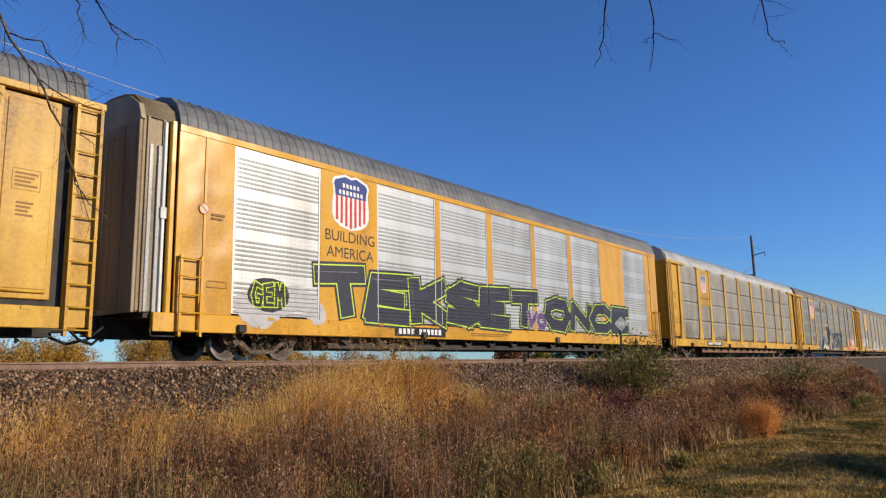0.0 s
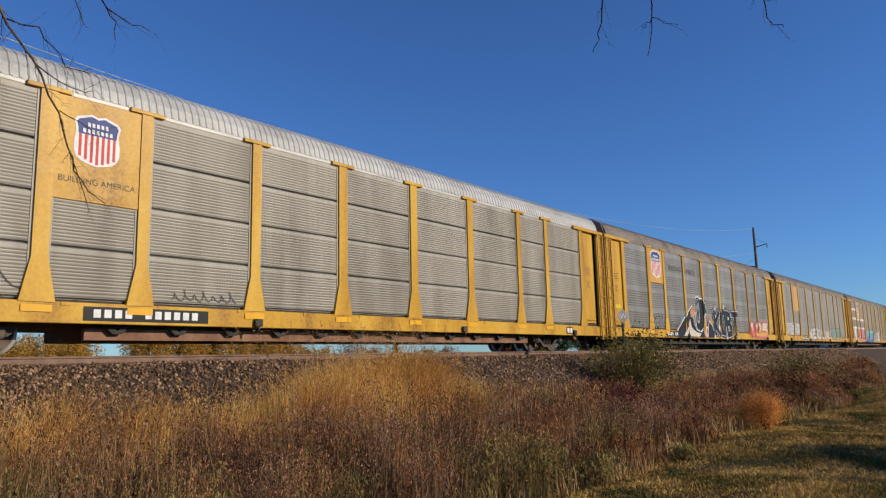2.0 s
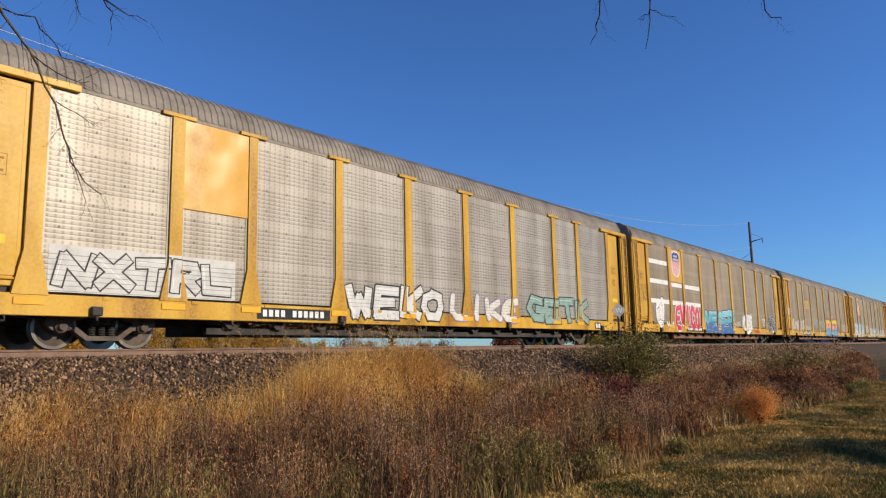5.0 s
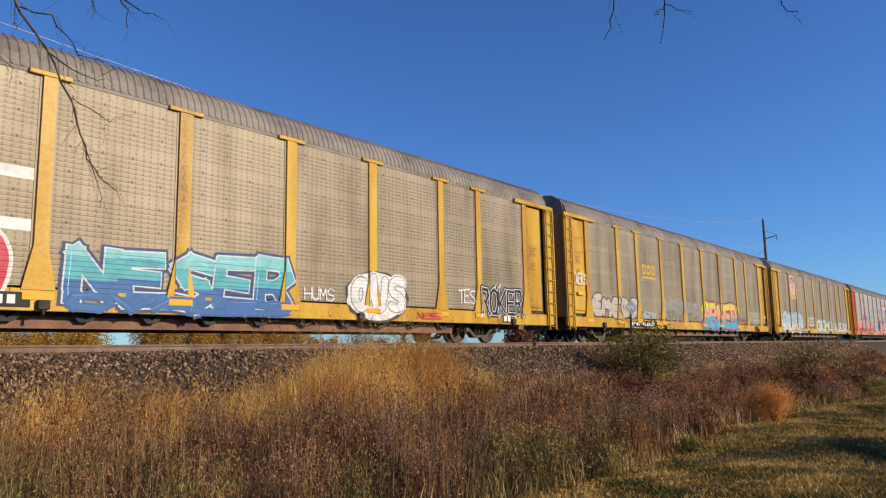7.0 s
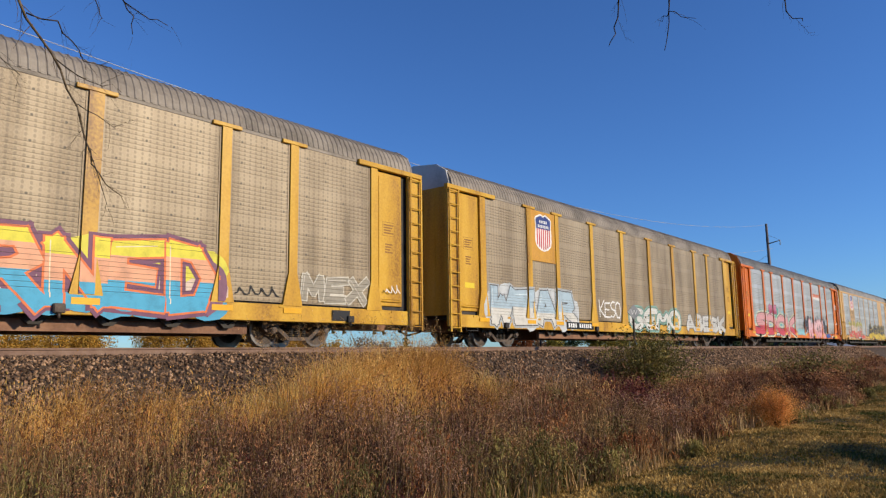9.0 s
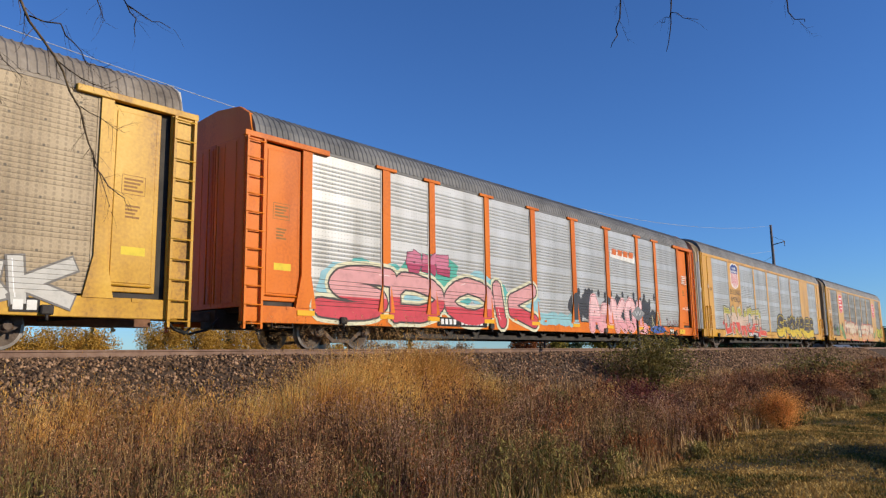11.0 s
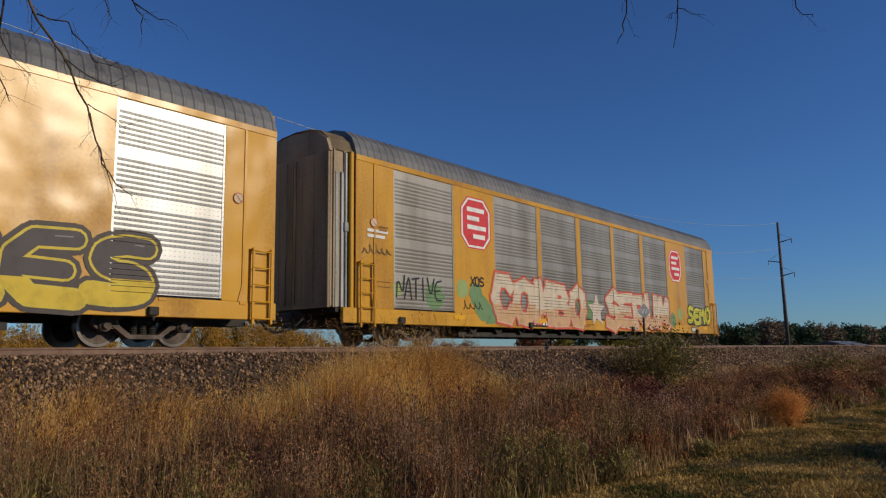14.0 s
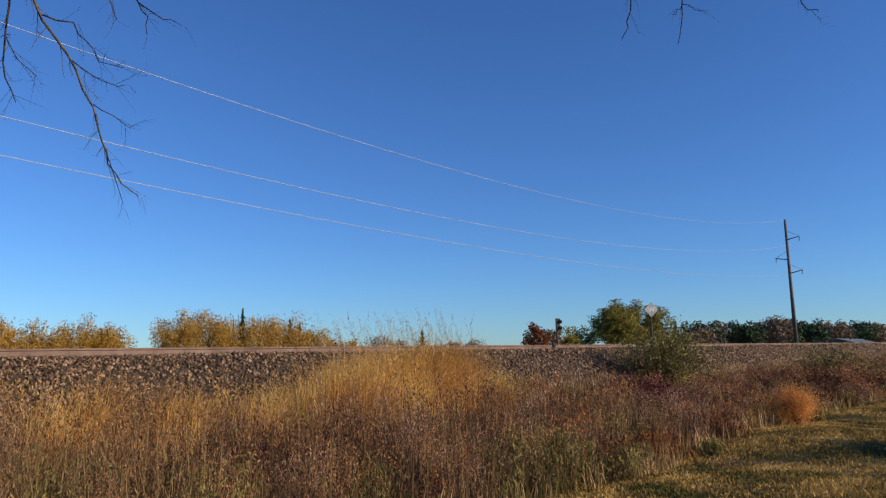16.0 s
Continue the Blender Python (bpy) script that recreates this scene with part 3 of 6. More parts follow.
# ---- far trees ----
def tree(name, x, y, h, r, n, material, label, shape="round", size=0.16):
    z = float(height(x, y))
    t = thing(name, label, "tree", at=(x, y, z))
    bm = bmesh.new()
    rod(bm, (0, 0, -0.2), (0, 0, h * 0.45), 0.03 * h, 0.018 * h, 7)
    for i in range(9):
        a, s = i * 2.4, rng.uniform(0.45, 1.0)
        p, q = Vector((0, 0, h * rng.uniform(0.15, 0.45))), Vector((math.cos(a) * r * s * 0.7, math.sin(a) * r * s * 0.7, h * rng.uniform(0.5, 0.88)))
        rod(bm, p, q, 0.012 * h, 0.004 * h, 5)
    part("trunk", bm, BARK, t)
    if shape == "cone":
        s = rng.random(n) ** 0.6
        a = rng.uniform(0, 2 * np.pi, n)
        rr = r * s * (0.65 + 0.35 * np.sin(s * 42)) * rng.uniform(0.4, 1, n)
        c = np.stack([np.cos(a) * rr, np.sin(a) * rr, h * (1 - 0.93 * s)], -1)
    else:
        m = 34
        cen = rng.normal(size=(m, 3))
        cen /= np.linalg.norm(cen, axis=1)[:, None]
        cen *= rng.uniform(0.3, 1.05, (m, 1))
        cen[:, 2] *= np.where(cen[:, 2] < 0, 1.25, 1.0)
        cen = cen * np.array([r, r, h * 0.40]) + np.array([0, 0, h * 0.56])
        k = rng.integers(0, m, n)
        c = cen[k] + np.clip(rng.normal(0, 0.16 * r, (n, 3)), -0.27 * r, 0.27 * r)
        c[:, 2] = np.maximum(c[:, 2], 0.25)
        if shape == "willow":
            c[:, 2] = np.maximum(c[:, 2] - rng.random(n) ** 2 * h * 0.4, 0.2)
    v, q = leaflets(c, size)
    o = from_arrays("crown", v, [q], material, "", "")
    del o["kind"]
    o.parent = t


def woods():
    spec = []
    for x, h, r in ((36, 6.2, 4.6), (43, 6.0, 4.5), (49, 6.4, 4.5), (53.5, 5.3, 3.5), (66, 7.6, 4.5), (72, 8.2, 5), (77, 8.4, 5), (83, 8.6, 5), (89, 8.3, 5), (95.5, 6.4, 4)):
        spec.append(("willow_tree", x + 1.0, 120, h + 1.5, r, 9000, LEAF_GOLD, "golden autumn willow tree far behind the track", "willow", 0.17))
    for x, y, h, r in ((81.5, 122, 10.6, 1.7), (93.0, 122, 8.6, 1.6), (97.0, 124, 8.0, 1.5), (137, 125, 7.2, 2.2)):
        spec.append(("conifer_tree", x, y, h, r, 1500, LEAF_DARK, "dark green conifer far behind the track", "cone", 0.25))
    for x, y, h, r in ((104, 121, 5.0, 2.5), (111, 123, 4.6, 2.5), (119, 122, 5.6, 3.0), (127, 124, 4.6, 2.5), (150, 126, 4.5, 3), (160, 126, 4.8, 3.2)):
        spec.append(("scrub_tree", x, y, h, r, 900, LEAF_BARE if x > 112 else LEAF_GOLD, "thin twiggy scrub tree in the field", "round", 0.22))
    spec.append(("russet_tree", 90.5, 60, 5.0, 2.1, 2200, LEAF_RED, "russet red autumn tree", "round", 0.2))
    for x, h, r, m in ((98, 4.4, 2.4, LEAF_BARE), (103, 4.6, 2.4, LEAF_GREEN), (108, 5.4, 2.6, LEAF_DARK)):
        spec.append(("hedge_tree", x, 62, h, r, 1500, m, "low mixed hedge tree beyond the field", "round", 0.22))
    for x, h, r in ((116, 9.4, 4.2), (121.5, 9.8, 4.0), (130, 9.6, 4.2)):
        spec.append(("broadleaf_tree", x, 60, h, r, 12000, LEAF_GREEN, "large green and yellow broadleaf tree", "round", 0.19))
    for x, h, r in ((139, 7.8, 2.2), (147, 6.6, 2.2), (152, 5.8, 2.2)):
        spec.append(("conifer_tree", x, 62, h, r, 1600, LEAF_DARK, "dark green conifer far behind the track", "cone", 0.26))
    for i, x in enumerate(range(158, 480, 9)):
        hh = 3.0 + 3.2 * abs(math.sin(i * 1.9)) + x / 85
        m = (LEAF_BARE, LEAF_DARK, LEAF_DARK, LEAF_BARE, LEAF_BARE, LEAF_RED, LEAF_DARK)[i % 7]
        spec.append(("distant_tree", x, 62 + 6 * math.sin(i * 2.7), hh, 3.4 + x / 130, 2400, m, "mixed autumn trees on the horizon", "round", 0.2 + x / 1100))
    for s in spec:
        tree(*s)


woods()


# ---- pole line, sign, signal, shed ----
def utility_pole(x):
    p = thing("utility_pole", "tall brown steel power pole with three insulator arms", "utility pole", "pole line", (x, 25.0, float(height(x, 25.0))))
    bm = bmesh.new()
    rod(bm, (0, 0, -0.3), (-0.3, 0, 16.9), 0.26, 0.14, 12)
    part("pole", bm, WEATHERED_STEEL, p)
    for dx, z, s in ((0, 14.5, 1), (0, 12.0, -1), (0, 10.3, 1)):
        arm = bmesh.new()
        x0 = -0.3 * z / 16.9
        rod(arm, (x0, 0, z - 0.15), (x0, -s * 1.5, z + 0.15), 0.07, 0.05, 6)
        rod(arm, (x0, 0, z + 1.0), (x0, -s * 1.45, z + 0.2), 0.02, 0.02, 4)
        a = part("arm", arm, WEATHERED_STEEL, p)
        ins = bmesh.new()
        for i in range(6):
            rod(ins, (x0, -s * 1.45, z + 0.1 - i * 0.09), (x0, -s * 1.45, z + 0.04 - i * 0.09), 0.09, 0.04, 8)
        part("insulator", ins, DOOR_GREY, a)
    return p


utility_pole(95.3)
utility_pole(-52.0)


def wires():
    for name, pts in (("top", ((8.4, 10.57), (39.3, 10.04), (94.6, 15.3))), ("middle", ((7.57, 7.53), (30.5, 7.09), (97.0, 12.5))), ("low", ((7.65, 6.25), (29.96, 5.76), (97.2, 8.7)))):
        c = np.polyfit([p[0] for p in pts], [p[1] for p in pts], 2)
        for y in (25.0,):
            cu = bpy.data.curves.new("power_wire", "CURVE")
            cu.dimensions, cu.bevel_depth, cu.bevel_resolution = "3D", 0.0125, 1
            sp = cu.splines.new("POLY")
            xs = np.linspace(-52, pts[2][0], 60)
            sp.points.add(59)
            for q, x in zip(sp.points, xs):
                q.co = (x, y, float(np.polyval(c, x)), 1)
            cu.materials.append(WIRE)
            tagged(new("power_wire", cu), "sagging bright power line wire beside the track", "wire", "pole line")


wires()


def text_mesh(bm, words, size, x, y, z, index=0, spacing=1.0):
    """Words as flat letters that face the camera's side, laid into a bmesh."""
    cu = bpy.data.curves.new("letters", "FONT")
    cu.body, cu.size, cu.space_character = words, size, spacing
    cu.align_x = "CENTER"
    ob = bpy.data.objects.new("letters", cu)
    me = bpy.data.meshes.new_from_object(ob)
    n0 = len(bm.verts)
    f0 = len(bm.faces)
    me.transform(Matrix.Translation((x, y, z)) @ Matrix.Rotation(radians(90), 4, "X"))
    bm.from_mesh(me)
    bm.faces.ensure_lookup_table()
    for f in bm.faces[f0:]:
        f.material_index = index
    bpy.data.objects.remove(ob)
    bpy.data.curves.remove(cu)
    bpy.data.meshes.remove(me)


def whistle_post():
    z = float(height(24.9, 11.4))
    p = thing("whistle_post", "dark steel whistle post with a pale square sign", "sign", at=(24.9, 11.4, z))
    bm = bmesh.new()
    rod(bm, (0, 0, -0.2), (0, 0, 1.27 - z), 0.045, 0.04, 8)
    part("post", bm, BLACK_STEEL, p)
    bm = bmesh.new()
    prism(bm, [(0, 0.92 - z), (0.27, 1.2 - z), (0, 1.48 - z), (-0.27, 1.2 - z)], -0.07, -0.05)
    board = part("sign_board", bm, DOOR_GREY, p)
    bm = bmesh.new()
    text_mesh(bm, "W", 0.26, 0, -0.075, 1.11 - z)
    part("letter", bm, WHITE, board)
    board.rotation_euler = (0, 0, radians(-35))


def signal():
    z = float(height(35.4, 21.9))
    p = thing("railway_signal", "black railway signal head on a thin mast", "signal", at=(35.4, 21.9, z))
    bm = bmesh.new()
    rod(bm, (0, 0, -0.2), (0, 0, 1.5 - z), 0.06, 0.05, 8)
    part("mast", bm, BLACK_STEEL, p)
    bm = bmesh.new()
    box(bm, -0.22, 0.22, -0.12, -0.04, 0.85 - z, 1.6 - z, 0.03)
    head = part("signal_head", bm, BLACK_STEEL, p)
    for i in range(2):
        bm = bmesh.new()
        lathe_y(bm, [(0.10, -0.13), (0.10, -0.30), (0.09, -0.30), (0.09, -0.14)], 0, 1.05 - z + i * 0.35, 14)
        part("hood", bm, BLACK_STEEL, head)


def shed():
    s = thing("farm_shed", "long low shed with a pale metal roof", "building", at=(150.0, 30.5, -1.4))
    bm = bmesh.new()
    box(bm, -9, 9, -3, 3, 0, 1.6)
    part("wall", bm, SHED_WALL, s)
    bm = bmesh.new()
    for sx in (-9.6,):
        a = [bm.verts.new(q) for q in ((-9.6, -3.6, 1.5), (9.6, -3.6, 1.5), (9.6, 0, 2.4), (-9.6, 0, 2.4), (-9.6, 3.6, 1.5), (9.6, 3.6, 1.5))]
        bm.faces.new((a[0], a[1], a[2], a[3]))
        bm.faces.new((a[3], a[2], a[5], a[4]))
    bmesh.ops.solidify(bm, geom=bm.faces[:], thickness=0.12)
    part("roof", bm, SHED_ROOF, s)


whistle_post()
signal()
shed()


# ---- the train: car space has x from its tail end, y = 0 at the near side, z = 0 at the rail top ----
WIDE, LOW, HIGH = 3.1, 1.05, 5.0
WHEEL_R = 0.43
MESHES = {}


def kept(key, make):
    """Alike pieces share one mesh."""
    if key not in MESHES:
        bm = bmesh.new()
        material = make(bm)
        bmesh.ops.recalc_face_normals(bm, faces=bm.faces)
        me = bpy.data.meshes.new(key[0])
        bm.to_mesh(me)
        bm.free()
        for m in (material if isinstance(material, (list, tuple)) else [material]):
            me.materials.append(m)
        MESHES[key] = me
    return MESHES[key]


def panel_mesh(w, style, material):
    """A corrugated side panel of width w with flat bands between its ribbed fields."""
    def make(bm):
        pts = []
        sheets, (pitch, deep, slot, flat) = 4, RIBS[style]
        total = HIGH - LOW
        each = total / sheets
        for s in range(sheets):
            z0 = LOW + s * each
            if style == "fine":
                pts += [(z0, 0.07), (z0 + 0.038, 0.07), (z0 + 0.038, -0.008)]
                z, top = z0 + 0.05, z0 + each - 0.02
            else:
                pts += [(z0, 0.0)]
                z, top = z0 + 0.02, z0 + each - flat
            while z + pitch < top:
                pts += [(z, 0.0), (z + slot * 0.15, 0.062), (z + slot, 0.062), (z + slot, deep), (z + pitch * 0.55, 0.0)]
                z += pitch
            pts += [(top, 0.0)]
        pts.append((HIGH, 0.0))
        a = [bm.verts.new((0, y, z)) for z, y in pts]
        b = [bm.verts.new((w, y, z)) for z, y in pts]
        for i in range(len(pts) - 1):
            bm.faces.new((a[i], b[i], b[i + 1], a[i + 1]))
        # turned-in rims with bolts
        box(bm, -0.0, 0.05, -0.012, 0.05, LOW, HIGH)
        box(bm, w - 0.05, w, -0.012, 0.05, LOW, HIGH)
        return material
    return kept(("panel", round(w, 2), style, material.name), make)


def plain_mesh(w, z0, z1, material):
    def make(bm):
        box(bm, 0, w, -0.02, 0.03, z0, z1, 0.008)
        return material
    return kept(("side_plate", round(w, 2), z0, z1, material.name), make)


def post_mesh(material, w, capped):
    def make(bm):
        if capped:
            # T-shaped head, straight shaft and a foot that flares onto the sill
            prism(bm, [(0.0, 5.0), (0.0, 1.8), (-0.17, 0.98), (w + 0.17, 0.98), (w, 1.8), (w, 5.0)], -0.055, 0.03)
            box(bm, -0.26, w + 0.26, -0.075, 0.02, 5.0, 5.09, 0.01)
        else:
            box(bm, 0, w, -0.02, 0.03, 1.0, 5.06, 0.006)
        return material
    return kept(("post", round(w, 2), capped, material.name), make)


def roof_mesh(x0, x1, material, high, pitch=0.30):
    """A vaulted roof with ribs across it."""
    def make(bm):
        prof = [(-0.02, 5.08), (0.04, 5.36), (0.18, 5.64), (0.45, 5.85), (0.9, 5.98), (1.55, 6.02)]
        prof = prof + [(WIDE - y, z) for y, z in prof[-2::-1]]
        cols = []
        n = int((x1 - x0) / pitch)
        for i in range(n):
            s = x0 + (x1 - x0) * i / n
            d = (x1 - x0) / n
            cols += [(s, 0.0), (s + d * 0.60, 0.0), (s + d * 0.72, 0.02), (s + d * 0.88, 0.02)]
        cols.append((x1, 0.0))
        rows = []
        for x, lift in cols:
            rows.append([bm.verts.new((x, y + (-lift if y < 0.6 else lift if y > WIDE - 0.6 else 0) * 0.7, z + lift * 0.7 + (high - 6.02) * min(1, (z - 5.08) / 0.76))) for y, z in prof])
        for a, b in zip(rows, rows[1:]):
            for i in range(len(prof) - 1):
                bm.faces.new((a[i], b[i], b[i + 1], a[i + 1]))
        bm.faces.new(rows[0])
        bm.faces.new(rows[-1])
        return material
    return kept(("roof", x0, x1, material.name, high, pitch), make)


def ladder_mesh(w, z0, z1, n, material):
    def make(bm):
        for x in (0, w):
            box(bm, x - 0.03, x + 0.03, -0.14, -0.10, z0, z1)
        for i in range(n):
            z = z0 + 0.12 + (z1 - z0 - 0.2) * i / (n - 1)
            rod(bm, (-0.02, -0.13, z), (w + 0.02, -0.13, z), 0.018, sides=5)
        for z in (z0 + 0.05, z1 - 0.05):
            for x in (0, w):
                box(bm, x - 0.02, x + 0.02, -0.11, 0.0, z - 0.03, z + 0.03)
        return material
    return kept(("ladder", round(w, 2), z0, z1, n, material.name), make)


def wheelset_mesh():
    def make(bm):
        for y, s in ((TRACK_Y - SIDE_Y - 0.76, 1), (TRACK_Y - SIDE_Y + 0.76, -1)):
            lathe_y(bm, [(0.07, y - s * 0.10), (0.15, y - s * 0.10), (0.17, y - s * 0.03), (0.34, y - s * 0.02), (0.37, y - s * 0.075)], 0, 0, 30, 0)
            lathe_y(bm, [(0.37, y - s * 0.076), (WHEEL_R, y - s * 0.072)], 0, 0, 30, 1, False)
            lathe_y(bm, [(WHEEL_R, y - s * 0.072), (WHEEL_R + 0.004, y + s * 0.03), (WHEEL_R + 0.028, y + s * 0.05), (WHEEL_R + 0.02, y + s * 0.075), (0.30, y + s * 0.07)], 0, 0, 30, 1, False)
            for k in range(4):
                a = k * math.pi / 2
                box(bm, 0.22 * math.cos(a) - 0.03, 0.22 * math.cos(a) + 0.03, y - s * 0.05 - 0.01, y - s * 0.05 + 0.01, 0.22 * math.sin(a) - 0.03, 0.22 * math.sin(a) + 0.03)
        rod(bm, (0, 0.3, 0), (0, WIDE - 0.3, 0), 0.075, sides=10)
        return [RUST_STEEL, WHEEL_RIM]
    return kept(("wheelset",), make)


def truck_side_mesh():
    """Cast side frame: two bearing jaws joined by a sagging truss about the spring nest."""
    def make(bm):
        prism(bm, [(-1.12, 0.48), (-1.08, 0.62), (-0.6, 0.66), (-0.35, 0.74), (0.35, 0.74), (0.6, 0.66), (1.08, 0.62), (1.12, 0.48), (0.98, 0.36), (0.62, 0.36), (0.62, 0.52), (0.34, 0.6), (-0.34, 0.6), (-0.62, 0.52), (-0.62, 0.36), (-0.98, 0.36)], 0.42, 0.60)
        prism(bm, [(-0.72, 0.44), (-0.34, 0.16), (0.34, 0.16), (0.72, 0.44), (0.60, 0.48), (0.30, 0.25), (-0.30, 0.25), (-0.60, 0.48)], 0.40, 0.62)
        for x in (-0.82, 0.82):
            lathe_y(bm, [(0.10, 0.36), (0.13, 0.38), (0.13, 0.6)], x, 0.43, 14)
        return RUST_STEEL
    return kept(("truck_side",), make)


def spring_mesh():
    def make(bm):
        ring = []
        for i in range(15):
            r = 0.085 if i % 2 else 0.062
            ring.append([bm.verts.new((r * math.cos(k * math.pi / 5), r * math.sin(k * math.pi / 5), 0.25 + i * 0.024)) for k in range(10)])
        for p, q in zip(ring, ring[1:]):
            for k in range(10):
                bm.faces.new((p[k], p[(k + 1) % 10], q[(k + 1) % 10], q[k]))
        return BLACK_STEEL
    return kept(("spring",), make)


def bogie(car, cx):
    b = share("truck", kept(("bolster",), lambda bm: (box(bm, -0.2, 0.2, 0.45, WIDE - 0.45, 0.45, 0.68, 0.03), BLACK_STEEL)[1]), car, (cx, 0, 0), "rusty cast freight truck")
    side = share("side_frame", truck_side_mesh(), b)
    other = share("side_frame", truck_side_mesh(), b, (0, WIDE - 1.02, 0))
    for x in (-0.2, 0.0, 0.2):
        share("spring", spring_mesh(), b, (x, 0.5, 0))
    sets = []
    for x in (-0.82, 0.82):
        w = share("wheelset", wheelset_mesh(), b, (x, 0, WHEEL_R), "spoked-looking steel wheels with polished rims")
        w["label"] = "steel wheels with worn bright rims on an axle"
        sets.append(w)
    return sets


def underframe(car, x0, x1, tone):
    bm = bmesh.new()
    box(bm, x0, x1, WIDE / 2 - 0.3, WIDE / 2 + 0.3, 0.5, 0.95)
    box(bm, x0 + 5.5, x1 - 5.5, WIDE / 2 - 0.3, WIDE / 2 + 0.3, 0.28, 0.5)
    part("centre_sill", bm, RUST_BEAM if tone else BLACK_STEEL, car, "rust-brown centre sill" if tone else "sooty black centre sill")
    bm = bmesh.new()
    box(bm, x0 + 0.3, x1 - 0.3, 0.1, WIDE - 0.1, 0.88, 0.98)
    part("deck", bm, BLACK_STEEL, car)
    bm = bmesh.new()
    box(bm, x0 + 5.6, x1 - 5.6, 0.33, 0.45, 0.30, 0.52 if tone else 0.44)
    part("lower_chord", bm, RUST_BEAM if tone else BLACK_STEEL, car)
    brace = kept(("cross_bearer",), lambda bm: (prism(bm, [(-0.42, 0.72), (-0.1, 0.42), (0.1, 0.42), (0.42, 0.72), (0.3, 0.72), (0, 0.48), (-0.3, 0.72)], 0.2, 0.32), BLACK_STEEL)[1])
    for i in range(12):
        share("cross_bearer", brace, car, (x0 + 6.2 + i * (x1 - x0 - 12.4) / 11, 0, 0))
    bm = bmesh.new()
    for a, b_ in (((x0 + 1.2, 0.5, 0.66), (x0 + 2.6, 0.55, 0.55)), ((x1 - 1.2, 0.5, 0.66), (x1 - 2.6, 0.55, 0.55)), ((x0 + 5.6, 0.3, 0.56), (x1 - 5.6, 0.3, 0.56))):
        rod(bm, a, b_, 0.03, sides=6)
    part("brake_pipe", bm, BLACK_STEEL, car)
    for x, s in ((x0, -1), (x1, 1)):
        bm = bmesh.new()
        box(bm, min(x, x + s * 0.75), max(x, x + s * 0.75), WIDE / 2 - 0.1, WIDE / 2 + 0.1, 0.66, 0.9, 0.02)
        box(bm, min(x + s * 0.6, x + s * 0.98), max(x + s * 0.6, x + s * 0.98), WIDE / 2 - 0.2, WIDE / 2 + 0.2, 0.6, 0.95, 0.05)
        part("coupler", bm, RUST_STEEL, car, "rusty knuckle coupler")
        bm = bmesh.new()
        pts = [Vector((x + s * 0.1, 0.9, 0.72)), Vector((x + s * 0.4, 0.95, 0.45)), Vector((x + s * 0.75, 1.1, 0.36)), Vector((x + s * 1.0, 1.3, 0.5))]
        for p, q in zip(pts, pts[1:]):
            rod(bm, p, q, 0.03, sides=6)
        part("air_hose", bm, RUBBER, car)


def sill(car, x0, x1, material):
    for y, s in ((0.0, -1), (WIDE, 1)):
        bm = bmesh.new()
        a, b = sorted((y + s * 0.035, y - s * 0.09))
        box(bm, x0, x1, a, b, 0.60, 1.0, 0.012)
        for i in range(14):
            x = x0 + 1 + i * (x1 - x0 - 2) / 13
            box(bm, x, x + 0.16, min(y + s * 0.05, y), max(y + s * 0.05, y), 0.93, 1.0)
        part("side_sill", bm, material, car)


